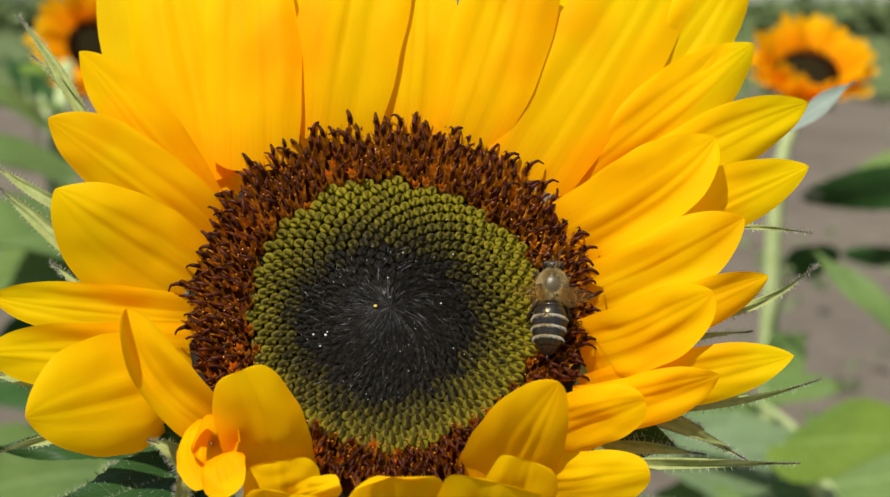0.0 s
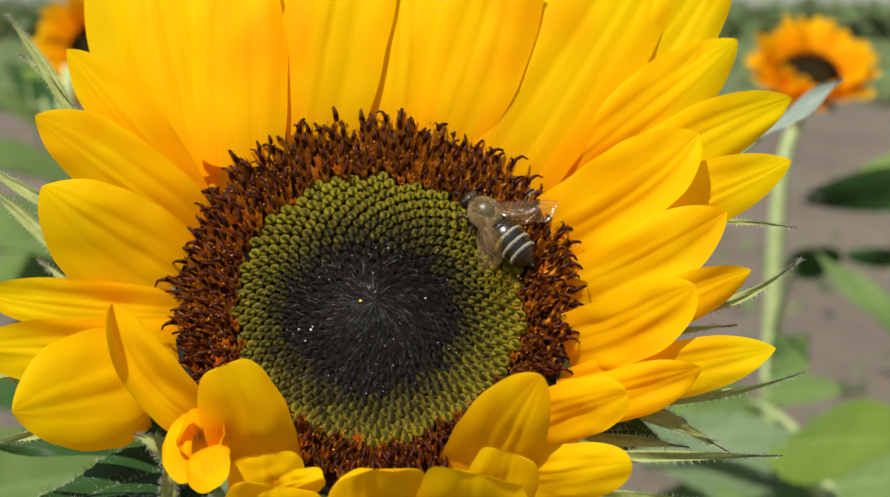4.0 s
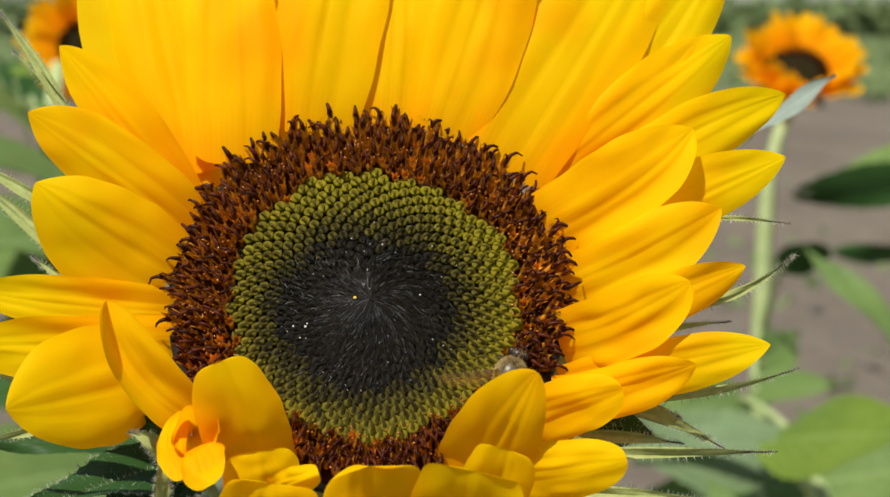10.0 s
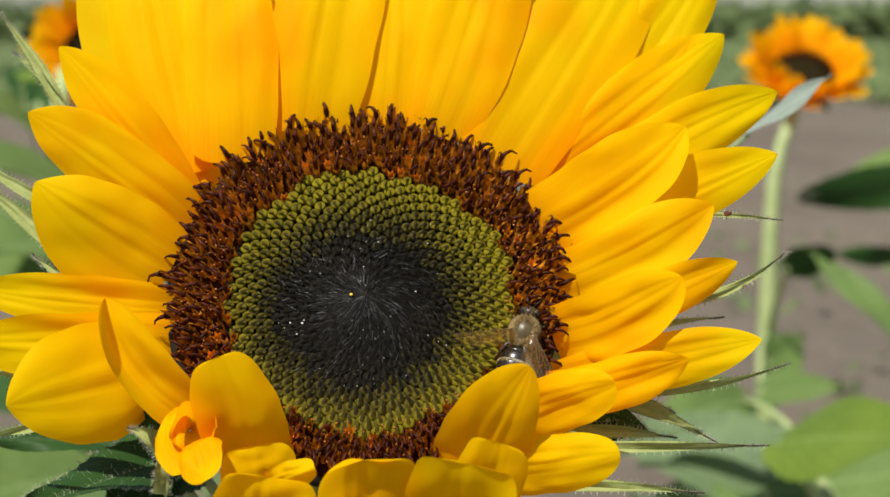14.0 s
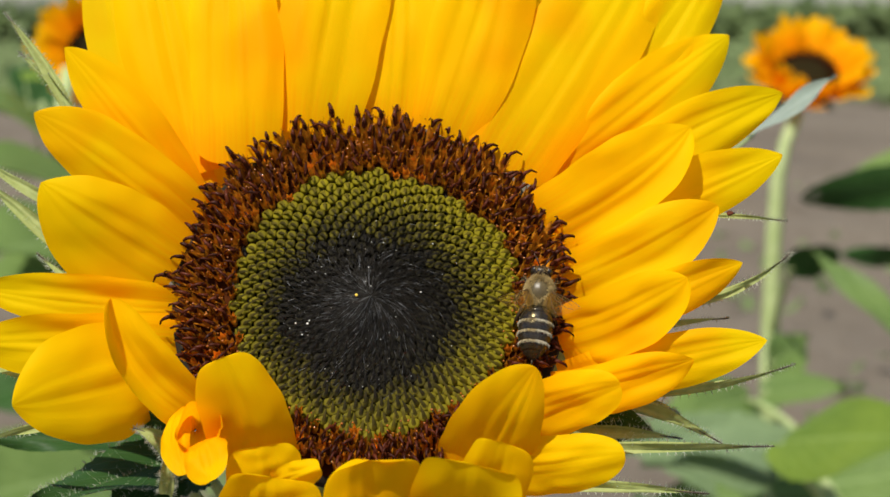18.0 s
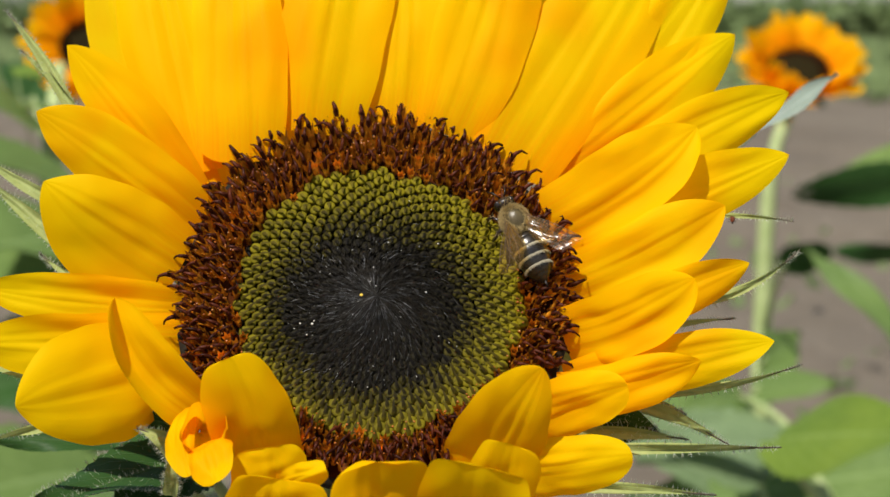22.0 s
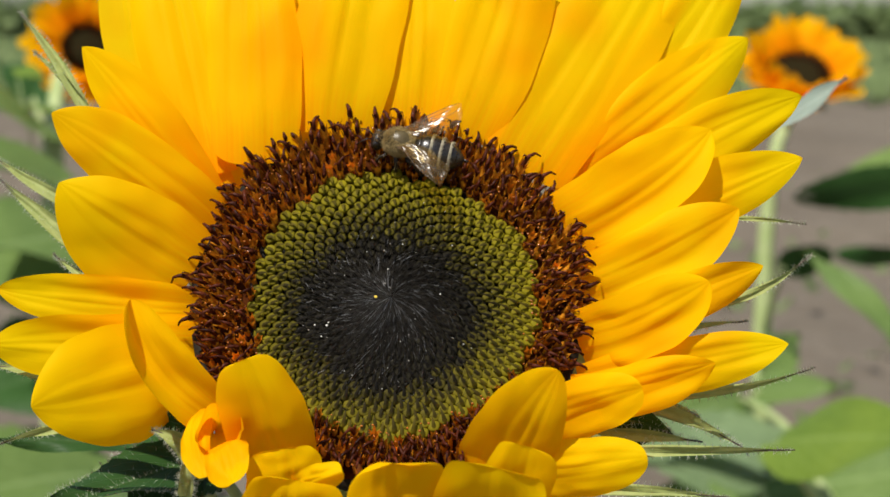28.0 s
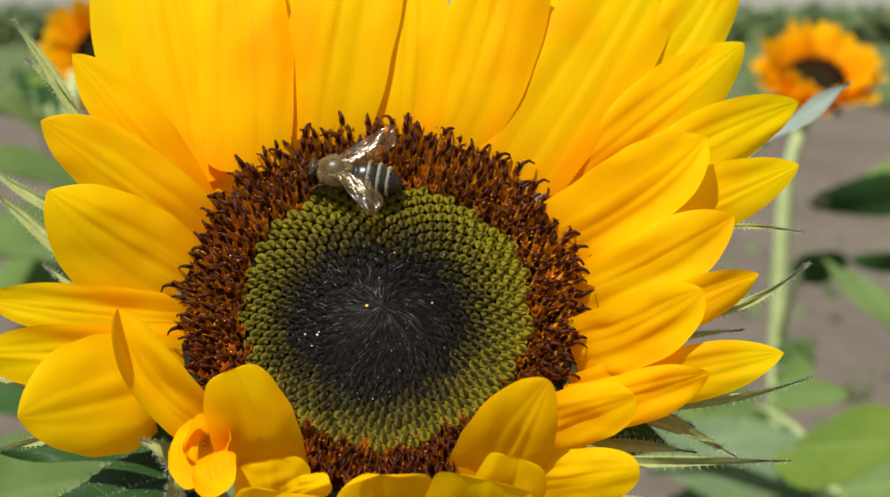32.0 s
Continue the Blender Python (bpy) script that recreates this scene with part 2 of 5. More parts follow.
POLLEN = plain("yellow pollen", (0.8, 0.55, 0.05), (0.9, 0.65, 0.1), 3000, 0.8)
def bract_material(name, a, b, dry):
    """A downy bract, green to its thin end, where it dries brown."""
    m, t, p, out = nodes_of(name)
    sep = t.nodes.new("ShaderNodeSeparateXYZ")
    t.links.new(t.nodes.new("ShaderNodeTexCoord").outputs["UV"], sep.inputs[0])
    grain = speckle(t, 900.0, 3.0)
    col = mixed(t, spread(t, speckle(t, 1.0, 2.0, 0.5, (2.0, 9.0, 1.0), "UV"), 0.3, 0.7), a, b)
    col = mixed(t, spread(t, grain, 0.4, 0.75, 0.0, 0.4), col, tuple(0.55 * x for x in a))
    wob = t.nodes.new("ShaderNodeMath")
    wob.operation = "MULTIPLY_ADD"
    t.links.new(grain, wob.inputs[0])
    wob.inputs[1].default_value = 0.25
    t.links.new(sep.outputs[0], wob.inputs[2])
    col = mixed(t, spread(t, wob.outputs[0], 0.8, 1.02), col, dry)
    t.links.new(col, p.inputs["Base Color"])
    p.inputs["Roughness"].default_value = 0.6
    p.inputs["Specular IOR Level"].default_value = 0.2
    normal = bumped(t, p, grain, 0.4, 0.0002)
    tr = t.nodes.new("ShaderNodeBsdfTranslucent")
    t.links.new(col, tr.inputs["Color"])
    t.links.new(normal, tr.inputs["Normal"])
    mx = t.nodes.new("ShaderNodeMixShader")
    mx.inputs[0].default_value = 0.3
    t.links.new(p.outputs[0], mx.inputs[1])
    t.links.new(tr.outputs[0], mx.inputs[2])
    t.links.new(mx.outputs[0], out.inputs[0])
    return m


BRACT = bract_material("downy green bract", (0.27, 0.33, 0.09), (0.40, 0.44, 0.17), (0.05, 0.03, 0.02))
DARK_BRACT = plain("withered bract tip", (0.05, 0.03, 0.02), (0.09, 0.06, 0.04), 500, 0.7)
DOWN = plain("pale down", (0.55, 0.60, 0.45), (0.65, 0.68, 0.55), 900, 0.6, sheer=0.3)
STALK = plain("pale green stalk", (0.30, 0.37, 0.13), (0.40, 0.46, 0.20), 90, 0.55, vary=0.1)
FAR_DISC = plain("brown flower disc", (0.008, 0.005, 0.002), (0.028, 0.022, 0.006), 500, 0.9, spec=0.05)
RING_FLOOR = plain("brown receptacle", (0.03, 0.008, 0.003), (0.07, 0.02, 0.005), 500, 0.8, spec=0.0)
LEAF = leaf_material("sunflower leaf", (0.10, 0.165, 0.040), (0.15, 0.225, 0.060), (0.19, 0.27, 0.09))
LEAF_BRIGHT = leaf_material("sunlit green leaf", (0.11, 0.18, 0.024), (0.17, 0.245, 0.032), (0.20, 0.28, 0.06))
LEAF_PALE = leaf_material("grey green leaf", (0.29, 0.36, 0.29), (0.36, 0.43, 0.36), (0.45, 0.52, 0.44), 0.3, 0.6)
LEAF_GREY = leaf_material("dull green leaf", (0.16, 0.23, 0.10), (0.22, 0.30, 0.14), (0.27, 0.36, 0.18))
# the leaf green darkened: shade is put into its colour
LEAF_SHADED = leaf_material("leaf green with shade in it", (0.020, 0.056, 0.010), (0.034, 0.084, 0.018), (0.05, 0.10, 0.03), 0.12)
FAR_GREEN = plain("far foliage", (0.20, 0.27, 0.105), (0.26, 0.33, 0.15), 0.8, 0.8, spec=0.1, vary=0.2, sheer=0.5)
SOIL = soil_material()
THORAX = plain("dull thorax shield", (0.07, 0.052, 0.022), (0.11, 0.082, 0.036), 1800, 0.3, 0.4, 0.00005, spec=0.3)
CHITIN = plain("black brown chitin", (0.014, 0.008, 0.005), (0.028, 0.016, 0.010), 1500, 0.35, 0.3, 0.00005, spec=0.3)
TERGITE = plain("abdomen plate", (0.014, 0.011, 0.008), (0.032, 0.025, 0.016), 1200, 0.27, 0.3, 0.00005, spec=0.5)
BAND = plain("pale hair band", (0.32, 0.28, 0.19), (0.46, 0.41, 0.29), 2500, 0.8, 0.6, 0.0001)
FUZZ = plain("tan fuzz", (0.52, 0.38, 0.15), (0.70, 0.54, 0.25), 1800, 0.75, spec=0.15, vary=0.2, sheer=0.3)
EYE = plain("compound eye", (0.012, 0.008, 0.006), (0.02, 0.014, 0.01), 3000, 0.2)
BEETLE = plain("red brown wing case", (0.09, 0.022, 0.008), (0.15, 0.038, 0.012), 2500, 0.65, spec=0.2)
VEIN = plain("wing vein", (0.10, 0.055, 0.02), (0.14, 0.08, 0.03), 2000, 0.45)
WING = wing_material()

# ---- mesh helpers ----


class Shape:
    """Vertices, faces and sheet coordinates gathered for one mesh."""

    def __init__(self):
        self.v, self.f, self.uv, self.slot = [], [], [], []

    def grid(self, rows, uvs=None, closed=False, slot=0):
        """Rows of equally many points; closed: each row is a ring."""
        o, n = len(self.v), len(rows[0])
        for i, row in enumerate(rows):
            self.v.extend(row)
            self.uv.extend(uvs[i] if uvs else [(i / max(len(rows) - 1, 1), j / max(n - 1, 1)) for j in range(n)])
        for i in range(len(rows) - 1):
            for j in range(n if closed else n - 1):
                k = (j + 1) % n
                self.f.append((o + i * n + j, o + i * n + k, o + (i + 1) * n + k, o + (i + 1) * n + j))
                self.slot.append(slot)
        return self

    def tube(self, pts, radii, n=6, slot=0, capped=True, flat=1.0):
        """A tapering tube along points."""
        pts = [Vector(p) for p in pts]
        rows, side = [], None
        for i, p in enumerate(pts):
            d = (pts[min(i + 1, len(pts) - 1)] - pts[max(i - 1, 0)]).normalized()
            if side is None:
                side = d.cross(Vector((0, 0, 1)) if abs(d.z) < 0.9 else Vector((1, 0, 0))).normalized()
            side = (side - d * side.dot(d)).normalized()
            up = d.cross(side)
            rows.append([p + (side * math.cos(a) + up * math.sin(a) * flat) * radii[i] for a in (2 * math.pi * j / n for j in range(n))])
        o = len(self.v)
        self.grid(rows, closed=True, slot=slot)
        if capped:
            self.f.append(tuple(o + j for j in reversed(range(n))))
            self.f.append(tuple(o + (len(rows) - 1) * n + j for j in range(n)))
            self.slot += [slot, slot]
        return self

    def ball(self, c, r, n=12, m=8, slot=0, turn=None):
        """An ellipsoid of three radii."""
        rows = []
        for i in range(m + 1):
            th = math.pi * (0.01 + 0.98 * i / m)
            ring = []
            for j in range(n):
                ph = 2 * math.pi * j / n
                q = Vector((r[0] * math.cos(th), r[1] * math.sin(th) * math.cos(ph), r[2] * math.sin(th) * math.sin(ph)))
                if turn:
                    q = turn @ q
                ring.append(Vector(c) + q)
            rows.append(ring)
        o = len(self.v)
        self.grid(rows, closed=True, slot=slot)
        self.f.append(tuple(o + j for j in reversed(range(n))))
        self.f.append(tuple(o + m * n + j for j in range(n)))
        self.slot += [slot, slot]
        return self

    def join(self, other, m):
        o = len(self.v)
        self.v.extend([m @ Vector(p) for p in other.v])
        self.f.extend([tuple(o + i for i in face) for face in other.f])
        self.uv.extend(other.uv)
        self.slot.extend(other.slot)
        return self

    def mesh(self, name, *materials):
        me = bpy.data.meshes.new(name)
        me.from_pydata([tuple(p) for p in self.v], [], self.f)
        layer = me.uv_layers.new(name="sheet")
        loops = np.empty(len(me.loops), dtype=np.int32)
        me.loops.foreach_get("vertex_index", loops)
        layer.data.foreach_set("uv", np.array(self.uv, dtype=np.float32)[loops].ravel())
        for m in materials:
            me.materials.append(m)
        me.polygons.foreach_set("material_index", self.slot)
        me.polygons.foreach_set("use_smooth", [True] * len(me.polygons))
        me.update()
        return me


def part(name, shape, material, parent, label="", kind=""):
    """Links a shape (or a mesh made before) as one mesh object under a thing or part."""
    me = shape if isinstance(shape, bpy.types.Mesh) else shape.mesh(name, material)
    ob = new(name, me)
    ob.parent = parent
    if label or kind:
        tagged(ob, label, kind=kind)
    return ob


def thing(name, m, label, category, group=""):
    ob = new(name)
    ob.empty_display_size = 0.02
    ob.matrix_basis = m
    return tagged(ob, label, category, group)


def setting(name, shape, material, label=""):
    return tagged(new(name, shape.mesh(name, material)), label, kind="structure")


def blend(a, b, t):
    return a + (b - a) * t


def bezier(a, b, c, t):
    return blend(blend(a, b, t), blend(b, c, t), t)


def petal_shape(foot, tip, width, bow=2.0, cup=-0.1, twist=0.0, belly=0.5, foot_width=0.5, face=(0, 0, 1), bend=0.0, curl=0.0, seed=0, steps=30, across=32, point=0.62, skew=0.0, arch=0.0, hem=0.0):
    """A ray petal in millimetres from foot to tip. bow: how far the middle stands out towards its face; bend: how far it
    swings to its right; cup: edges raised, as a share of the half width; curl: the tip's end bends by so many millimetres
    towards its face; skew: how much broader the left half is; arch: how far the foot's corners stand back;
    hem: how far the right (above 0) or left (below 0) edge is rolled up; point: below 0.5 a blunt end, above it a sharp one."""
    a, c, face = Vector(foot), Vector(tip), Vector(face).normalized()
    chord = (c - a).normalized()
    side = chord.cross(face).normalized()
    out = side.cross(chord)
    b = (a + c) / 2 + out * bow * 2 + side * bend * 2
    ripe = max(0.6, min(1.0, (c - a).length / 30))  # the orange foot takes more of a short petal
    rng = random.Random(seed)
    ph = [rng.uniform(0, 6.28) for _ in range(6)]
    lean = rng.choice((-1, 1, 1))
    creases = [(-0.16 * lean, rng.uniform(0.30, 0.5), 0.05, 0.30), (rng.uniform(0.2, 0.36) * lean, rng.uniform(0.16, 0.34), 0.05, 0.22),
               (rng.uniform(-0.62, -0.45) * lean, rng.uniform(0.08, 0.25), 0.05, 0.22)]
    s = Shape()
    rows, uvs = [], []
    for i in range(steps + 1):
        t = math.sin(math.pi / 2 * i / steps)
        p = bezier(a, b, c, t) + out * curl * max(0, t - 0.65) ** 2 / 0.1225
        d = (bezier(a, b, c, min(t + 0.02, 1)) - bezier(a, b, c, max(t - 0.02, 0))).normalized()
        si = d.cross(out).normalized()
        no = si.cross(d)
        ang = radians(twist) * (0.3 + 0.7 * t)
        si, no = si * math.cos(ang) + no * math.sin(ang), no * math.cos(ang) - si * math.sin(ang)
        if t < belly:
            w = foot_width + (1 - foot_width) * math.sin(math.pi / 2 * t / belly)
        else:
            u = (t - belly) / (1 - belly)
            w = max(1 - u ** 2.5, 0.0) ** point
        w = max(w, 0.012) * width / 2
        full = w / (width / 2)
        row, uv = [], []
        for j in range(across + 1):
            v = 2 * j / across - 1
            lift = cup * w * v * v
            lift += 0.07 * math.cos(2.6 * math.pi * v + 0.3 * math.sin(ph[0])) * math.sin(math.pi * min(t * 1.02 + 0.05, 1)) * full
            lift += 0.34 * math.sin(4.2 * t + ph[1] + 1.4 * v) * abs(v) * v * v * full
            for v0, deep, steep, gentle in creases:
                x = (v - v0 * (1 - 0.35 * t)) * lean
                lift -= deep * min(1.0, width / 11) * math.exp(-abs(x) / (steep if x < 0 else gentle)) * math.sin(math.pi * min(0.12 + 0.78 * t, 1)) * full ** 0.5
            lift += (0.9 * noise.noise((1.9 * t + seed * 3.1, 1.1 * v * full, 4.0)) + 0.25 * noise.noise((5.0 * t, 2.6 * v * full, seed * 1.7))) * min(1, 4 * t)
            edge = (1 - skew * v) * (1 + 0.03 * math.sin(8 * t + ph[2] + v) + 0.012 * math.sin(23 * t + ph[3] + 2 * v))
            roll = max(0.0, v * math.copysign(1, hem) - 0.35) / 0.65 * min(1, 3 * t) if hem else 0.0
            lift += abs(hem) * w * roll ** 1.5
            edge *= 1 - 0.25 * abs(hem) * roll * roll
            row.append((p + si * v * w * edge + no * lift + d * arch * v ** 4 * (1 - t) ** 2) * 0.001)
            uv.append((t * ripe, j / across))
        rows.append(row)
        uvs.append(uv)
    return s.grid(rows, uvs)


def leaf_shape(length, width, droop=0.2, fold=0.25, wave=0.06, lobes=0.25, seed=0, steps=26, across=14, serrate=0.03, sharp=1.05):
    """A heart-shaped blade along +x from its stalk, face up; shares of the length for droop, wave."""
    rng = random.Random(seed)
    ph = [rng.uniform(0, 6.28) for _ in range(5)]
    s = Shape()
    rows, uvs = [], []
    for i in range(steps + 1):
        t = i / steps
        if t < 0.32:
            w = (0.35 + 0.65 * math.sin(math.pi / 2 * t / 0.32)) if i else 0.12
        else:
            w = max(1 - ((t - 0.32) / 0.68) ** 1.45, 0) ** sharp
        w = max(w, 0.01) * width / 2 * (1 + serrate * (i % 2 * 2 - 1))
        row, uv = [], []
        for j in range(across + 1):
            v = 2 * j / across - 1
            x = t * length - lobes * width * 0.5 * max(0, 0.3 - t) / 0.3 * v * v
            z = -droop * length * t * t + fold * w * abs(v) - 0.10 * w * v * v
            z += wave * length * math.sin(6.5 * t + ph[0] + (2.2 if v > 0 else 0)) * v * v
            row.append(Vector((x, v * w, z)))
            uv.append((t, j / across))
        rows.append(row)
        uvs.append(uv)
    return s.grid(rows, uvs)


def between(a, b, face=(0, 0, 1)):
    """A pose at a whose x axis points to b and whose z axis leans to face."""
    a, b = Vector(a), Vector(b)
    x = (b - a).normalized()
    y = Vector(face).cross(x).normalized()
    z = x.cross(y)
    m = Matrix((x, y, z)).transposed().to_4x4()
    m.translation = a
    return m

# ---- the ground and what lies far behind ----


def lay_ground():
    s = Shape()
    lines = [-400, -120, -40, -12, -4] + [-2 + 0.25 * i for i in range(77)] + [20, 28, 40, 60, 120, 400]
    cross = [-400, -120, -40, -16] + [-8 + 0.25 * i for i in range(65)] + [16, 40, 120, 400]
    rows = []
    for y in lines:
        row = []
        for x in cross:
            near = max(0.0, 1 - abs(x) / 9) * max(0.0, 1 - abs(y - 8) / 11)
            row.append(Vector((x, y, 0.16 * near * (noise.noise((x * 1.7, y * 1.7, 3)) + 0.6 * noise.noise((x * 5, y * 5, 7))))))
        rows.append(row)
    s.grid(rows)
    setting("ground", s, SOIL, "dry brown field soil, lumpy and bare")


lay_ground()


def blade(s, p, d, size, wide, rng):
    """One small folded leaf of far foliage."""
    d = d.normalized()
    side = d.cross(Vector((rng.uniform(-0.7, 0.7), rng.uniform(-1.4, 0.2), 1.2))).normalized() * size * wide
    n = side.cross(d).normalized() * size * 0.12
    a, b = p, p + d * size
    m = p + d * size * 0.45 - n
    s.grid([[a - side * 0.2, a, a + side * 0.2], [m - side, m + n, m + side], [b - side * 0.05, b - n, b + side * 0.05]])


def foliage(name, label, category, spots, tall, size, count, seed):
    rng = random.Random(seed)
    s = Shape()
    for x, y, scale in spots(rng):
        for _ in range(count):
            z = tall * scale * rng.random() ** 0.7
            p = Vector((x + rng.gauss(0, 0.25), y + rng.gauss(0, 0.25), z))
            d = Vector((rng.uniform(-1, 1), rng.uniform(-1, 1), rng.uniform(-0.5, 0.7)))
            blade(s, p, d, size * rng.uniform(0.6, 1.4), 0.33, rng)
    return tagged(new(name, s.mesh(name, FAR_GREEN)), label, category, kind="stuff")


def field_spots(rng):
    for _ in range(2600):
        y = 17 + 36 * rng.random()
        yield rng.uniform(-0.42, 0.42) * y, y, rng.uniform(0.5, 1.1)


def hedge_spots(rng):
    for i in range(420):
        yield -32 + 64 * i / 419 + rng.gauss(0, 0.1), 57 + rng.uniform(-1, 1), rng.uniform(0.86, 1.06)


foliage("field_crop", "low grey-green crop growing across the far field", "field crop", field_spots, 0.22, 0.14, 12, 11)
foliage("hedge", "dark green hedge along the far field's edge", "hedge", hedge_spots, 0.98, 0.6, 64, 12)


def weed_spots(rng):
    for _ in range(70):
        y = rng.uniform(2.4, 9)
        yield rng.uniform(-0.5, 0.5) * y, y, rng.uniform(0.4, 1.1)


foliage("weeds", "small green weeds on bare soil", "weeds", weed_spots, 0.07, 0.07, 5, 13)

# ---- the sunflower in front ----
BLOOM = pose(0, 0, 0.9, 57, 0, 0)
sunflower = thing("sunflower", BLOOM, "open yellow sunflower with a dark olive and brown disc", "sunflower")
VIEW = (0, -0.42, 0.9)


CORE = Vector((0.6, -1.1, 0))  # the spirals close a little below the middle


def dome(r):
    """Height of the disc's face in millimetres at r millimetres from its centre."""
    return 1.2 * (1 - (r / 24.5) ** 2)


def make_disc():
    s = Shape()
    rows = []
    for r in (0.05, 4, 8, 12, 16, 19, 22, 24, 25.2, 25.4, 24, 19, 12, 6.5, 5.5):
        k = len(rows)
        z = dome(r) - 0.35 if k < 9 else {9: -2.0, 10: -5.0, 11: -8.5, 12: -12, 13: -15, 14: -18}[k]
        rows.append([Vector((r * math.cos(a), r * math.sin(a), z)) * 0.001 for a in (2 * math.pi * j / 64 for j in range(64))])
    s.grid(rows, closed=True)
    return part("disc", s, DISC_BASE, sunflower, "domed dark disc of packed florets")


disc = make_disc()
ring_floor = Shape().grid([[Vector((r * math.cos(a), r * math.sin(a), dome(r) - 0.2)) * 0.001 for a in (2 * math.pi * j / 64 for j in range(64))] for r in (17.6, 20, 22.5, 24.4)], closed=True)
part("receptacle", ring_floor, RING_FLOOR, disc, "brown floor under the ring of florets")


def floret_frame(r, a, lean):
    """A floret's foot on the disc: z along its axis, x outwards."""
    out = Vector((math.cos(a), math.sin(a), 0))
    z = (Vector((0, 0, 1)) + out * lean).normalized()
    y = z.cross(out).normalized()
    m = Matrix((y.cross(z), y, z)).transposed().to_4x4()
    m.translation = (out * r + CORE * (1 - (r / 24.5) ** 2) + Vector((0, 0, dome(r) - 0.3))) * 0.001
    return m


def corolla_shape(rng):
    """An opened floret's amber tube with five pointed lobes."""
    s = Shape()
    mm = 0.001
    n = 10
    rows = []
    tall = rng.uniform(2.3, 2.9)
    for t, r in ((0, 0.36), (0.45, 0.46), (0.8, 0.5)):
        rows.append([Vector((r * math.cos(2 * math.pi * j / n), r * math.sin(2 * math.pi * j / n), t * tall)) * mm for j in range(n)])
    tips = []
    for j in range(n):
        k = j % 2
        r, z = (0.74, 1.18) if k == 0 else (0.5, 0.84)
        z += rng.uniform(-0.06, 0.06)
        tips.append(Vector((r * math.cos(2 * math.pi * j / n), r * math.sin(2 * math.pi * j / n), z * tall)) * mm)
    rows.append(tips)
    return s.grid(rows, closed=True)


def anther_shape(rng):
    """The dark column that stands out of a floret, its end hooked over."""
    s = Shape()
    mm = 0.001
    tall, hook = rng.uniform(2.9, 4.1), rng.uniform(1.2, 2.2)
    sway = rng.uniform(-0.25, 0.25)
    pts = [Vector((0, 0, 1.2)), Vector((0.05, 0, 2.0)), Vector((0.12, sway * 0.5, tall * 0.82))]
    radii = [0.2, 0.29, 0.32]
    for i in range(1, 6):
        a = i / 5 * math.radians(rng.uniform(95, 170))
        pts.append(Vector((0.14 + hook * 0.5 * (1 - math.cos(a)), sway, tall * 0.85 + hook * 0.4 * math.sin(a))))
        radii.append(0.32 - 0.045 * i)
    s.tube([p * mm for p in pts], [r * mm for r in radii], 6)
    pts = [Vector((0.02, 0.05, tall * 0.8)), Vector((-0.12, 0.1 + sway, tall * 0.98)), Vector((-0.4, 0.12 + sway, tall * 1.04)), Vector((-0.55, 0.1 + sway, tall * 0.96))]
    s.tube([p * mm for p in pts], [0.12 * mm, 0.13 * mm, 0.1 * mm, 0.05 * mm], 5)
    return s


def bud_shape(rng):
    """A closed olive bud, five-ribbed, with a flat, dimpled crown."""
    s = Shape()
    rows = []
    n = 10
    for z, r in ((0, 0.40), (0.7, 0.50), (1.1, 0.58), (1.24, 0.56), (1.32, 0.45), (1.37, 0.24), (1.38, 0.03)):
        ring = []
        for j in range(n):
            k = 1 + (0.04 if j % 2 else -0.03)
            a = 2 * math.pi * j / n
            ring.append(Vector((r * k * math.cos(a) - 0.06 * z, r * k * math.sin(a), z + rng.uniform(-0.03, 0.03))) * 0.001)
        rows.append(ring)
    return s.grid(rows, closed=True)


def scale_shape(rng):
    """The pointed bract that clasps a bud from outside and hooks over it to the disc's middle."""
    s = Shape()
    k = rng.uniform(0.9, 1.15)
    rows = []
    for x, z, w in ((0.66, 0.2, 0.40), (0.62, 0.8, 0.35), (0.42, 1.3 * k, 0.27), (0.10, 1.65 * k, 0.18), (-0.35 * k, 1.9 * k, 0.12), (-0.85 * k, 2.0 * k, 0.03)):
        rows.append([Vector((x - 0.5 * w * v * v, w * v + 0.02 * rng.random(), z - 0.25 * w * v * v)) * 0.001 for v in (-1, -0.55, 0, 0.55, 1)])
    return s.grid(rows)


def spike(s, foot, tip, r, bend, n=3):
    """A thin pointed hair in millimetres."""
    a, c = Vector(foot), Vector(tip)
    b = (a + c) / 2 + Vector(bend)
    s.tube([bezier(a, b, c, t) * 0.001 for t in (0, 0.35, 0.7, 1)], [r * 0.001, r * 0.0008, r * 0.0005, r * 0.0001], n, capped=False)


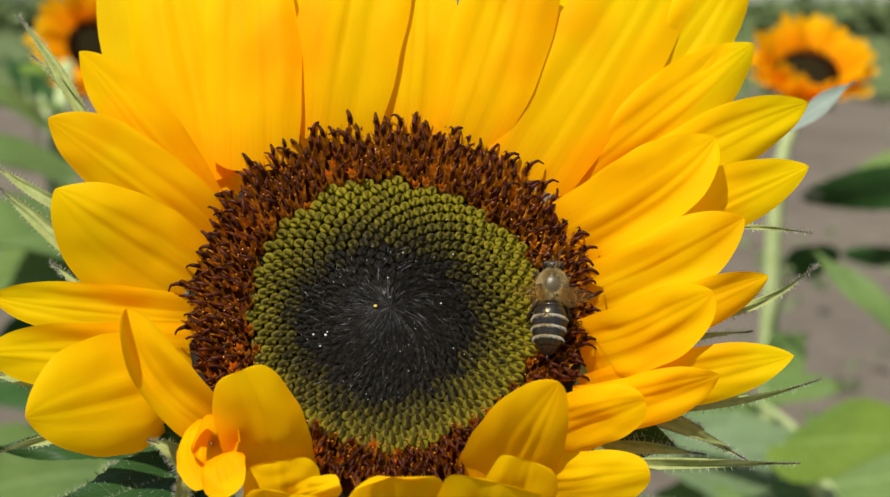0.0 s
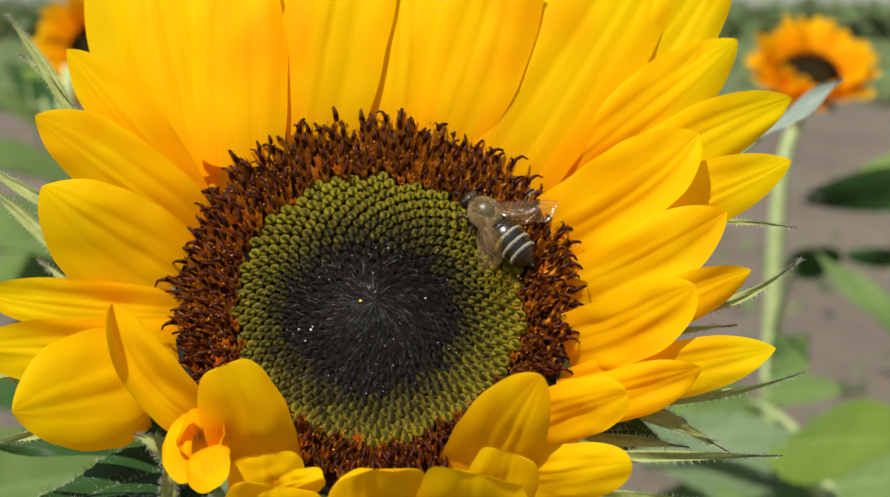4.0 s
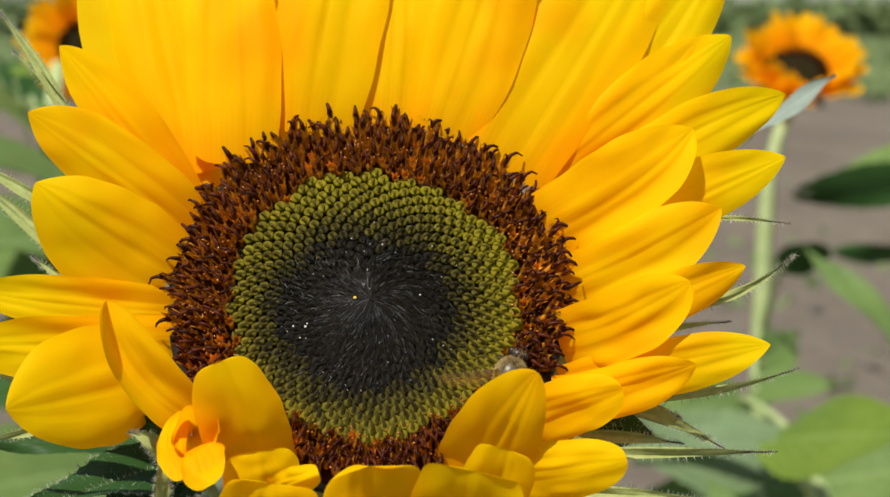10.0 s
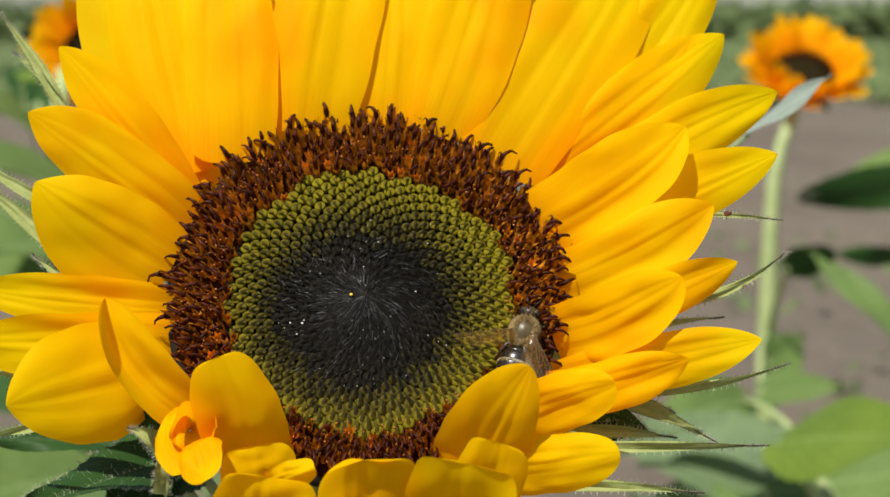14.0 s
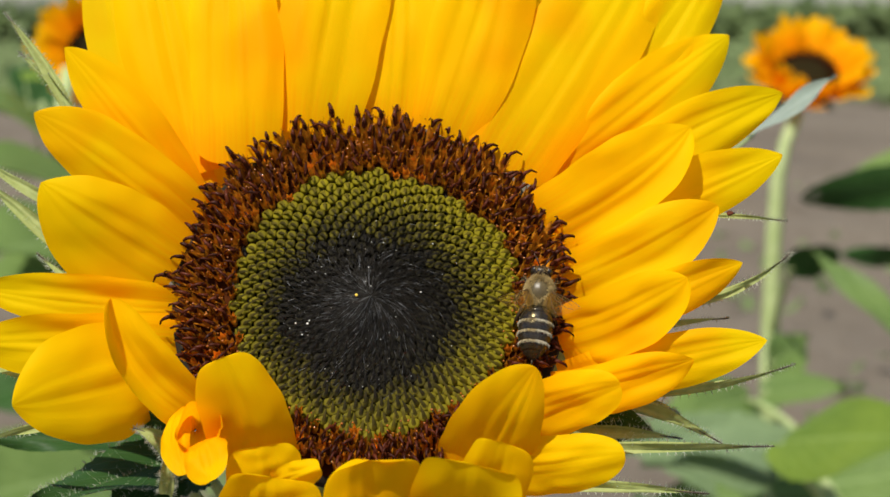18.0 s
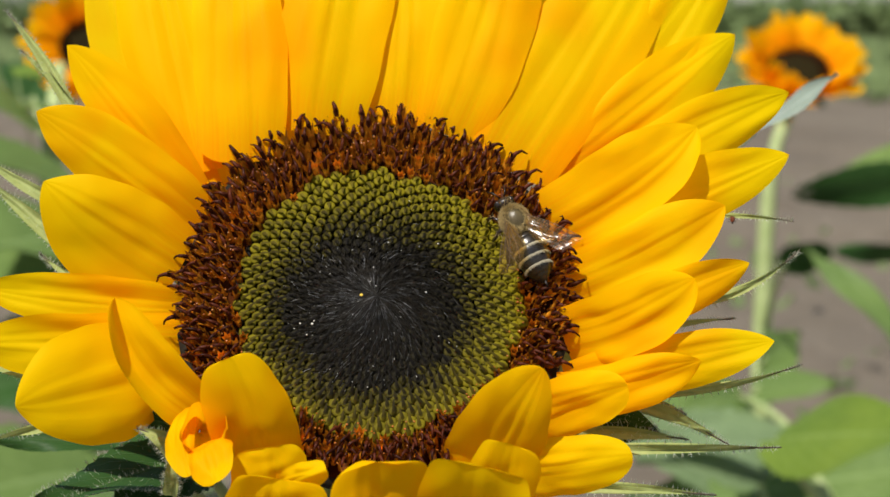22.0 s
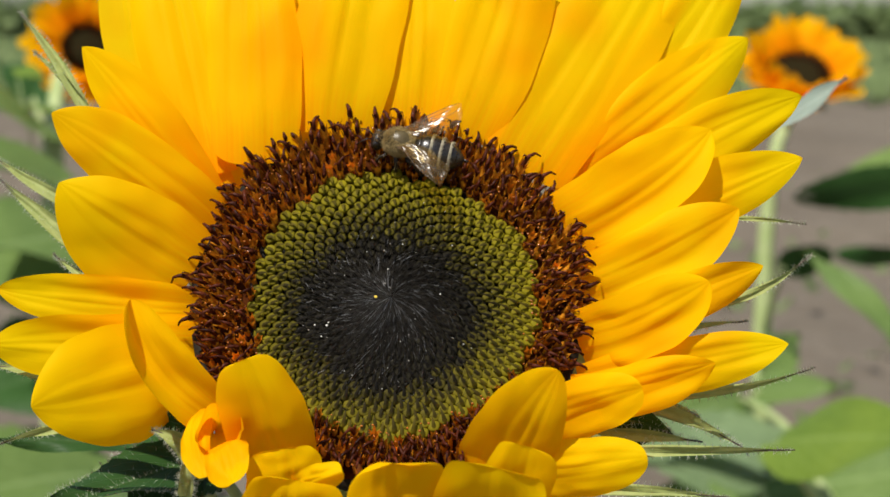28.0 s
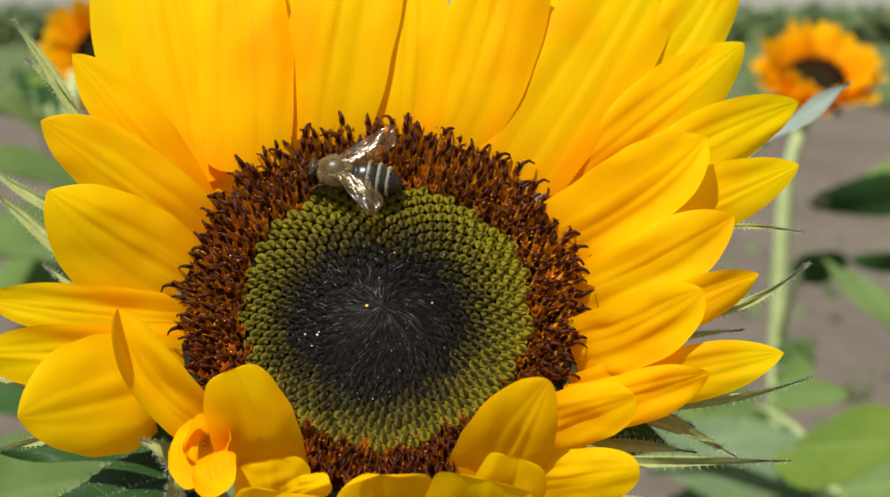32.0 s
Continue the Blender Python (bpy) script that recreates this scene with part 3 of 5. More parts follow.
def plant_florets():
    rng = random.Random(5)
    corollas = [corolla_shape(rng) for _ in range(6)]
    anthers = [anther_shape(rng) for _ in range(9)]
    buds = [bud_shape(rng) for _ in range(4)]
    corolla_mesh = [c.mesh("floret", COROLLA) for c in corollas]
    anther_mesh = [a.mesh("anther", ANTHER) for a in anthers]
    for b in buds:
        n = len(b.f)
        b.join(scale_shape(rng), Matrix())
        b.slot[n:] = [1] * (len(b.f) - n)
    bud_mesh = [[b.mesh("bud", o, c) for b in buds] for o, c in zip(OLIVES, SCALES)]
    rest_corolla, rest_anther, young, hairs, pale = (Shape() for _ in range(5))
    olive = [Shape() for _ in OLIVES]
    singles, single_buds = 0, 0
    total = 1120
    for i in range(4, total):
        r = 24.3 * (i / total) ** 0.54
        a = i * 2.399963 + 0.4
        r += rng.gauss(0, 0.05)
        deg = math.degrees(a) % 360
        edge = 18.2 + 0.35 * math.cos(a) - 0.8 * math.sin(a) + 0.3 * math.sin(a * 3 + 1) + rng.gauss(0, 0.2)
        narrow = 0.5 * math.exp(-(((deg - 52) / 24) ** 2)) + 1.1 * math.exp(-(((deg - 175) / 24) ** 2)) + 1.8 * math.exp(-(((deg - 236) / 16) ** 2))
        if r > 24.3 - narrow:
            continue
        if r > edge - 0.5 * narrow:
            u = (r - 18) / 6.5
            m = floret_frame(r, a + rng.gauss(0, 0.01), (0.12 + 0.62 * u) * (0.95 + 1.5 * min(0.0, math.sin(a))) + rng.gauss(0, 0.12)) @ pose(0, 0, 0, 0, 0, rng.gauss(0, 25))
            size = Matrix.Scale(0.88 + 0.24 * u + rng.gauss(0, 0.06), 4)
            c, t = rng.randrange(6), rng.randrange(9)
            if singles < 300 and (deg < 112 or deg > 325):
                f = part("floret", corolla_mesh[c], None, disc)
                f.matrix_basis = m @ size
                if rng.random() < 0.72 + 0.3 * u:
                    part("anther", anther_mesh[t], None, f)
                singles += 1
            else:
                rest_corolla.join(corollas[c], m @ size)
                if rng.random() < 0.72 + 0.3 * u:
                    rest_anther.join(anthers[t], m @ size)
        elif r > 5.5:
            m = floret_frame(r, a, (0.06 + 0.008 * r) * (1 + 1.5 * min(0.0, math.sin(a)))) @ pose(0, 0, 0, 0, 0, rng.gauss(0, 9))
            m = m @ Matrix.Diagonal((1.12, 1.16, 0.74 + 0.016 * r, 1)) @ Matrix.Scale((0.64 + 0.020 * r) * 1.2, 4)
            k = rng.randrange(4)
            stage = (r + 2.3 * math.sin(a) + 0.4 * math.cos(a) + rng.gauss(0, 0.6) - 8.8) / 1.75
            step = max(0, min(5, int(stage)))
            if r > 13.5 and single_buds < 300 and (deg < 112 or deg > 215):
                part("bud", bud_mesh[step][k], None, disc).matrix_basis = m
                single_buds += 1
            else:
                olive[step].join(buds[k], m)
        else:
            m = floret_frame(r, a, 0.05) @ Matrix.Scale((0.42 + 0.03 * r) * 1.24, 4)
            young.join(buds[rng.randrange(4)], m)
        # fine hairs that lean to the centre where the disc is young
        young_here = max(0.0, 1 - (r + 1.8 * math.sin(a) + 0.6 * math.cos(a)) / 15)
        if r < 17.5:
            for _ in range(3 + int(40 * young_here * min(1, 0.25 + r / 5))):
                aa, rr = a + rng.gauss(0, 0.5) / max(r, 1.5), r + rng.uniform(0.1, 0.9)
                core = CORE * (1 - (r / 24.5) ** 2)
                foot = Vector((rr * math.cos(aa), rr * math.sin(aa), dome(rr) + 0.3)) + core
                back = max(rr - rng.uniform(0.7, 1.1) - 1.5 * young_here, 0.05)
                turn = aa + 0.08 + rng.gauss(0, 0.06)
                tip = Vector((back * math.cos(turn), back * math.sin(turn), dome(rr) + 0.8 + 0.035 * r + 0.5 * rng.random())) + core
                spike(pale if rng.random() < 0.10 * young_here else hairs, foot, tip, rng.uniform(0.03, 0.055), (0, 0, 0.35))
    part("florets", rest_corolla, COROLLA, disc, "ring of opened amber florets", "stuff")
    part("anthers", rest_anther, ANTHER, disc, "dark hooked anther columns", "stuff")
    for k, s in enumerate(olive):
        part("buds", s.mesh("buds", OLIVES[k], SCALES[k]), None, disc, "packed olive-green buds" if k > 2 else "dark olive buds near the centre", "stuff")
    part("young_buds", young.mesh("young_buds", YOUNG, SCALES[0]), None, disc, "small dark buds at the centre", "stuff")
    part("bract_hairs", hairs, HAIR, disc, "fine dark hairs that lean to the centre", "stuff")
    part("pale_hairs", pale, PALE_HAIR, disc, "a few grey hairs that lean to the centre", "stuff")
    drops = Shape()
    for i in range(60):
        r, a = 13.5 * math.sqrt(rng.random()), rng.uniform(0, 6.28)
        size = 0.07 * rng.uniform(0.5, 1.0) + (0.05 if i < 6 else 0)
        drops.ball(Vector((r * math.cos(a), r * math.sin(a), dome(r) + 1.5)) * 0.001, [size * 0.001] * 3, 6, 4)
    for x, y, size in ((-8.9, -4.95, 0.12), (-7.4, -5.0, 0.16), (-7.2, -4.6, 0.1)):
        drops.ball(Vector((x, y, dome(9) + 1.6)) * 0.001, [size * 0.001] * 3, 8, 6)
    # glossy beads added among the florets to stand in for their highlights
    glint_beads = Shape()
    for _ in range(520):
        r, a = rng.uniform(18.2, 23.6), rng.uniform(0, 6.28)
        size = rng.uniform(0.08, 0.19)
        glint_beads.ball(Vector((r * math.cos(a), r * math.sin(a), dome(r) + rng.uniform(1.6, 2.9))) * 0.001, [size * 0.001] * 3, 6, 4)
    part("shining_drops", glint_beads, GLINT_BEAD, disc, "shining amber beads added to give the florets glints", "stuff")
    grain = Shape().ball(Vector((-1.35, -1.08, 2.6)) * 0.001, Vector((0.22, 0.2, 0.18)) * 0.001, 8, 6)
    part("pollen_grain", grain, POLLEN, disc, "yellow speck of pollen")
    part("shining_drops", drops, DEW, disc, "tiny shining drops on the disc", "stuff")


ray_count = 0


def ray(foot, tip, width, **shape):
    """One ray petal from its foot on the disc's rim to its tip, in millimetres of the head's own space."""
    global ray_count
    ray_count += 1
    shape.setdefault("face", VIEW)
    part("petal", petal_shape(foot, tip, width, seed=ray_count, **shape), PETAL, sunflower)


def rolled_ray(hoops, seed):
    """A ray petal rolled into a funnel: hoops from foot to rim, each a middle and two radii in millimetres."""
    rng = random.Random(seed)
    ph = [rng.uniform(0, 6.28) for _ in range(3)]
    s = Shape()
    rows, uvs = [], []
    n = 18
    for i in range(n + 1):
        t = i / n
        k = t * (len(hoops) - 1)
        a, b = hoops[int(k)], hoops[min(int(k) + 1, len(hoops) - 1)]
        f = k - int(k)
        f = f * f * (3 - 2 * f)
        x, y, z, rx, ry = (p + (q - p) * f for p, q in zip(a, b))
        row, uv = [], []
        for j in range(41):
            w = 2 * math.pi * j / 40
            lap = 1 - 0.10 * (j / 40)
            edge = 1 + 0.09 * t * math.sin(2 * w + ph[0]) + 0.05 * t * math.sin(5 * w + ph[1])
            lip = 0.9 * t ** 4 * math.sin(3 * w + ph[2])
            row.append(Vector((x + rx * edge * lap * math.cos(w), y + ry * edge * lap * math.sin(w), z + lip)) * 0.001)
            uv.append((t, j / 40))
        rows.append(row)
        uvs.append(uv)
    part("petal", s.grid(rows, uvs), PETAL, sunflower, "yellow petal rolled into a funnel")


# petals, from the hindmost row to the foremost
ray((-23.4, 14.0, -3), (-37.3, 55.2, 5), 10.6, bend=-2.2, bow=1.5, point=0.6, cup=-0.05, foot_width=0.8)
ray((-12.7, 22.1, -1.2), (-11.7, 56.4, 6), 8.6, bend=-0.1, bow=1.5, foot_width=0.9)
ray((-0.4, 27.2, -4), (2.2, 64.1, -3), 9.5, bend=-0.0, bow=0.5, foot_width=0.95)
ray((12.3, 24.6, -4), (24.4, 64.2, -3), 11.9, bend=0.8, bow=0.5, foot_width=0.95)
ray((25.0, 18.2, -1.6), (48.4, 51.4, 3.2), 11.2, bend=0.7, bow=1.5, point=0.8, foot_width=0.7)
ray((24.9, 12.8, -3.4), (55.2, 28.3, 2.5), 8.7, bend=-1.1, bow=1.6, point=0.8, belly=0.55, twist=-6, foot_width=0.85)
ray((24.7, 6.4, -2), (53.5, 17.3, 5.5), 8.6, bend=-0.4, bow=1.4, point=0.8, belly=0.55, foot_width=0.9)
ray((25.4, -4.2, -2), (46.9, 1.3, 7), 6.2, bend=0.2, bow=1.5, point=0.8, belly=0.55, foot_width=0.9)
ray((24.4, -11.7, -1.4), (48.9, -9.5, 8), 7.1, bend=-0.1, bow=1.6, point=0.8, belly=0.5, foot_width=0.8)
ray((-23.3, -1.2, -1), (-48.7, -0.5, 3.5), 6.6, bend=-0.3, bow=1, cup=0.1, foot_width=0.8)
ray((-23.1, -6.2, -1.6), (-48.8, -8.0, 3.5), 8.6, bend=-0.2, bow=1, cup=0, foot_width=0.9)
ray((-19.7, 16.4, -3), (-25.3, 60.4, -2), 11.7, bend=-0.3, bow=1, foot_width=0.95)
ray((-23.7, 17.8, -0.8), (-33.2, 56.5, 4.6), 11.5, bend=-0.2, bow=2, point=0.6, foot_width=0.62)
ray((2.7, 24.4, 0.4), (3.4, 56.4, 6), 9.7, bend=0.7, bow=1.6, foot_width=0.9)
ray((21.9, 16.2, -1.8), (48.7, 38.2, 1), 10.0, bend=0.2, bow=2, point=0.8, belly=0.55, foot_width=0.75)
ray((-24.2, 15.0, -1), (-40.2, 31.7, 9), 8.0, bend=0.5, bow=1.4, point=0.8, cup=-0.1, twist=6, foot_width=0.7)
ray((-22.9, 10.0, -0.2), (-42.9, 21.2, 10), 9.7, bend=0.7, bow=1.4, point=0.8, cup=-0.18, twist=6, foot_width=0.8)
ray((24.5, 1.3, -1.2), (44.3, 8.8, 8), 9.2, bend=0.7, hem=0.35, bow=2, point=0.8, cup=-0.12, belly=0.55, foot_width=0.85)
ray((23.2, -13.7, 0.2), (39.8, -12.2, 8.5), 6.3, bend=0.6, bow=2, point=0.8, cup=-0.1, belly=0.55, foot_width=0.9)
ray((-25.0, 2.6, 0.6), (-41.4, 12.2, 8), 14.0, bend=-0.8, bow=1, point=0.8, cup=-0.15, twist=4, foot_width=0.85, belly=0.4)
ray((-17.5, 18.4, 1.5), (-20.1, 55.5, 6), 12.6, bend=0.4, bow=2.3, point=0.6, foot_width=0.92, belly=0.3, arch=2.2)
ray((-7.6, 22.6, 1.5), (-2.2, 56.0, 6.6), 14.6, bend=-0.2, bow=2.2, foot_width=0.72, belly=0.5)
ray((9.2, 22.2, 2), (18.5, 55.0, 8), 13.3, bend=1.2, bow=2.4, foot_width=0.72, belly=0.5, arch=1)
ray((17.2, 17.8, 0.9), (38.7, 54.5, 3.5), 15.7, bend=0.2, bow=2.4, foot_width=0.78, belly=0.45, point=0.55, arch=1.5)
ray((22.8, 8.8, 1.6), (41.4, 19.5, 9), 11.0, bend=0.9, bow=1.8, point=0.8, cup=-0.12, belly=0.5, foot_width=0.92, twist=-6, hem=0.5)
ray((24.1, -6.2, 0.2), (39.5, -2.2, 10), 9.2, bend=1.0, bow=2.6, point=0.6, cup=-0.15, belly=0.5, foot_width=0.85, twist=-8, hem=0.45)
ray((-25.0, -9.4, -0.6), (-41.5, -18.1, 9), 14.8, bend=0.2, bow=2.2, point=0.72, cup=-0.22, foot_width=0.6, belly=0.45)
ray((-20.0, -16.8, 2.5), (-30.5, -5.1, 11), 7.4, bend=-1.7, hem=-1.35, bow=1.4, point=0.6, cup=0.3, twist=-12, belly=0.45, foot_width=0.75)
ray((19.3, -16.9, -0.2), (30.7, -16.0, 10), 7.3, bend=-0.4, bow=2, point=0.42, cup=-0.12, foot_width=1, belly=0.5)
ray((15.6, -23.6, 0), (30.6, -25.2, 12), 7.2, bend=-0.2, bow=3, point=0.42, cup=-0.3, foot_width=0.85, belly=0.5)
ray((-12.8, -22.6, 0.6), (-16.2, -14.0, 14), 10.4, bend=0.6, bow=3, point=0.2, cup=-0.15, foot_width=0.95, belly=0.12, twist=-8)
ray((14.1, -24.3, 0.6), (20.3, -16.4, 17), 11.0, bend=-1.2, bow=3, point=0.55, cup=-0.2, foot_width=0.95, belly=0.25)
ray((1.1, -34.0, 2), (1.6, -28.4, 20), 12.4, bend=-0.1, hem=-0.5, bow=1.5, point=0.1, cup=-0.06, foot_width=0.95, belly=0.6, twist=-6)
ray((13.7, -31.1, 5), (16.6, -26.2, 19), 8.2, bend=0.1, bow=1.5, point=0.16, cup=-0.08, foot_width=0.9, belly=0.5, twist=6)
ray((11.3, -35.5, 4), (13.0, -29.6, 22), 13.0, bend=0.1, hem=0.3, bow=1.5, point=0.1, cup=-0.05, foot_width=0.95, belly=0.6, twist=4)
ray((-11.1, -27.5, 3), (-11.8, -22.8, 8), 9.3, bend=0.1, bow=1, point=0.16, cup=0.15, foot_width=0.9, belly=0.4)
ray((-10.5, -32.7, 7), (-9.6, -28.6, 14.5), 12.2, bend=-0.1, hem=-0.4, bow=1.5, point=0.1, cup=-0.08, foot_width=0.95, belly=0.5)
ray((-10.1, -27.6, 8.5), (-4.2, -27.4, 14.5), 3.5, bend=0.0, bow=1.5, point=0.3, cup=-0.3, foot_width=0.8, belly=0.5)
ray((-21.5, -16.8, 5), (-20.3, -27.1, 10.5), 3.6, bend=1.1, bow=1.2, point=0.42, cup=-0.5, foot_width=0.6, belly=0.45)
ray((-18.3, -22.7, 10), (-16.7, -28.8, 13.5), 5.5, bend=0.0, bow=1, point=0.36, cup=-0.2, foot_width=0.85, belly=0.4)
rolled_ray([(-20.7, -18.8, 2.0, 0.1, 0.2), (-20.1, -19.6, 4.5, 1.0, 1.3), (-19.2, -20.9, 8.0, 2.4, 3.1), (-18.9, -21.5, 10.5, 2.7, 3.6)], 3)


def bract(foot, tip, width, bow=0.6, bend=0.0, material=None, short=False):
    """A green bract behind the petals, drawn out to a thin withered tip, with down on it; short: one of the collar, blunt and bare."""
    rng = random.Random(int(foot[0] * 31 + tip[1] * 7 + width))
    s = petal_shape(foot, tip, width, bow, 0.35, rng.uniform(-15, 15), 0.2, 0.8, VIEW, bend, rng.uniform(-1.0, 1.5), rng.randrange(999), 34, 8, 1.7)
    ob = part("bract", s, material or BRACT, sunflower, "hairy green bract with a thin tip")
    if short:
        return
    down = Shape()
    for i in range(int(220 + 24 * width * (Vector(tip) - Vector(foot)).length / 10)):
        row = rng.randrange(1, 31)
        across = rng.choice((0, 0, 8, 8, rng.randrange(1, 8)))
        p = Vector(s.v[row * 9 + across]) * 1000
        q = Vector(s.v[row * 9 + 4]) * 1000
        d = (p - q).normalized() if (p - q).length > 0.01 else Vector((0, 0, 1))
        d = (d + Vector((rng.uniform(-0.7, 0.7), rng.uniform(-0.7, 0.7), rng.uniform(-0.1, 1.0)))).normalized()
        spike(down, p, p + d * rng.uniform(0.25, 0.85), 0.026, (0, 0, 0))
    part("down", down, DOWN, ob, "short pale hairs")
    first = 20
    end = Shape().tube([Vector(s.v[k * 9 + 4]) for k in range(first, 35)], [0.00005 + 0.00011 * min(1, (k - first) / 5) - 0.000006 * (k - first) for k in range(first, 35)], 6)
    part("withered_tip", end, DARK_BRACT, ob, "brown dried tip")


bract((-41.1, 28.2, -5), (-53.2, 46.7, -6), 1.7, bend=0.6)
bract((-40.8, 28.3, -5.2), (-51.1, 40.8, -6.5), 1.3, bend=0.8)
bract((-41.0, 14.8, -5), (-54.0, 23.0, -5), 1.8, bend=-0.4)
bract((-38.8, 7.4, -5), (-53.3, 19.4, -4), 2.3, bend=0.1)
bract((-35.1, 2.1, -4), (-44.7, 8.7, -5), 1.0, bend=-0.6)
bract((-37.5, -11.1, -4), (-50.2, -8.8, -2), 2.9, bend=0.9)
bract((-33.2, -15.9, -2), (-48.3, -19.9, 0), 1.5, bend=0.6)
bract((-22.9, -22.1, -2), (-28.8, -18.2, 1), 2.9, bend=1.2)
bract((-24.2, -26.0, -1), (-24.1, -21.9, 3), 1.8, bend=0.3)
bract((41.5, 14.5, -6), (55.9, 13.3, -6), 0.8, bend=-0.2)
bract((39.0, 0.6, -5), (56.0, 8.1, -4), 1.3, bend=1.5)
bract((34.4, -3.0, -5), (47.1, -1.2, -5), 1.0, bend=-0.3)
bract((31.0, -11.9, -4), (54.4, -8.7, -2), 1.4, bend=1.0)
bract((29.5, -12.6, -3), (44.1, -19.8, -1), 2.1, bend=-0.9)
bract((30.9, -13.3, -3), (39.3, -15.4, -2), 1.0, bend=-0.9)
bract((24.9, -20.0, -2), (50.2, -20.7, 1), 1.5, bend=-0.2)
bract((25.7, -17.8, -2), (39.0, -19.4, 0), 1.7, bend=-0.5)
bract((21.9, -25.2, 0), (41.4, -27.3, 3), 1.5, bend=-0.4)
# the shadowed wedge below the petals: shade is in these bracts' colour
bract((25.1, -15.6, -3), (36.2, -18.5, -1), 5.3, bend=-1.2, material=LEAF_SHADED)
bract((25.7, -18.9, -3), (35.5, -17.0, -2), 3.5, bend=-0.3, material=LEAF_SHADED)
bract((-21.8, -17.6, -3), (-30.0, -16.1, -1), 4.6, bend=0.6, material=LEAF_SHADED)
# the collar of short bracts that holds the head from behind
for k in range(20):
    a = radians(18 * k + 4)
    bract((20 * math.cos(a), 20 * math.sin(a), -5), (29 * math.cos(a), 29 * math.sin(a), -8.5), 9, bow=-0.5, short=True)


def stem_and_leaves():
    pts = [(0, 0, -0.015), (0, 0.002, -0.03), (0, -0.012, -0.05), (0, -0.045, -0.075), (0.002, -0.10, -0.11), (0.0, -0.25, -0.19), (0.0, -0.50, -0.34), (0.0, -0.78, -0.515)]
    part("stem", Shape().tube([Vector(p) for p in pts], [0.0065, 0.006, 0.006, 0.0065, 0.0075, 0.009, 0.011, 0.012], 14), STALK, sunflower, "rough pale green stem")


stem_and_leaves()

# ---- the plants behind ----


def head(parent, m, disc_r, petals, length, width, seed, rise=(25, 60), lean=0.0, material=FAR_PETAL):
    """A flower head of a plant behind, in millimetres: disc, collar of florets and petals that splay most towards lean."""
    rng = random.Random(seed)
    s = Shape()
    rows = []
    for r, z in ((0.1, 4), (disc_r * 0.4, 3.5), (disc_r * 0.75, 1.5), (disc_r, -2), (disc_r * 0.98, -6), (disc_r * 0.6, -14), (6, -22)):
        rows.append([Vector((r * math.cos(2 * math.pi * j / 40), r * math.sin(2 * math.pi * j / 40), z)) * 0.001 for j in range(40)])
    face = part("flower_head", s.grid(rows, closed=True), FAR_DISC, parent, "small flower head with orange petals and a dark disc")
    face.matrix_basis = m
    collar = Shape()
    for i in range(260):
        a, r = rng.uniform(0, 6.283), disc_r * rng.uniform(0.62, 1.0)
        p = Vector((r * math.cos(a), r * math.sin(a), 1.0))
        spike(collar, p, p + Vector((1.2 * math.cos(a), 1.2 * math.sin(a), rng.uniform(3.5, 6))), 0.9, (0, 0, 0.3), 4)
    part("floret_ring", collar, ANTHER, face, "ring of dark brown florets")
    for i in range(petals):
        a = 2 * math.pi * (i + rng.uniform(-0.3, 0.3)) / petals
        e = radians(rng.uniform(*rise) - 30 * math.cos(a - lean) - 34 * (i % 2))
        ln = length * rng.uniform(0.8, 1.15)
        d = Vector((math.cos(a) * math.cos(e), math.sin(a) * math.cos(e), math.sin(e)))
        foot = Vector((disc_r * math.cos(a), disc_r * math.sin(a), -1.0 - 2 * (i % 2)))
        s = petal_shape(foot, foot + d * ln, width * rng.uniform(0.8, 1.2), rng.uniform(-2, 2.5), rng.uniform(-0.3, 0.4), rng.uniform(-25, 25), 0.5, 0.5,
                        Vector((0, 0, 1)) - d * 0.3, rng.uniform(-1, 1), 0, seed * 100 + i, 12, 6)
        part("petal", s, material, face)
    for i in range(14):
        a = 2 * math.pi * i / 14
        foot = Vector((disc_r * 0.8 * math.cos(a), disc_r * 0.8 * math.sin(a), -9))
        tip = foot + Vector((math.cos(a) * 18, math.sin(a) * 18, rng.uniform(-12, 6)))
        # under the head, bracts take the leaf green with shade in it
        part("bract", petal_shape(foot, tip, 8, 1, 0.3, 0, 0.25, 0.8, (0, 0, 1), 0, 0, i, 10, 4, 1.6), LEAF_SHADED, face)
    return face


def leaf(parent, foot, tip, width, face, material, droop=0.12, fold=0.25, wave=0.05, seed=1, stalk_from=None, stalk=0.0035, label="", sharp=1.05, lobes=0.25):
    """A leaf from foot to tip in world metres, with its stalk from a point of the stem."""
    m = parent.matrix_basis.inverted() @ between(foot, tip, face)
    ln = (Vector(tip) - Vector(foot)).length
    ob = part("leaf", leaf_shape(ln, width, droop, fold, wave, lobes, seed, sharp=sharp), material, parent, label)
    ob.matrix_basis = m
    if stalk_from is not None:
        inv = m.inverted() @ parent.matrix_basis.inverted()
        a, c = inv @ Vector(stalk_from), Vector((0.02 * ln, 0, 0))
        b = (a + c) / 2 + Vector((0, 0, 0.15 * (a - c).length))
        part("leaf_stalk", Shape().tube([bezier(a, b, c, t / 8) for t in range(9)], [stalk * (1 - 0.05 * t) for t in range(9)], 8), STALK, ob)
    return ob


def plant(label, foot, points, radii):
    """A plant standing on the soil: a stem through points above its foot."""
    p = thing("sunflower_plant", Matrix.Translation(foot), label, "sunflower plant", "sunflower plants behind")
    part("stem", Shape().tube([Vector(q) - Vector(foot) for q in points], radii, 12), STALK, p, "pale green stem")
    return p


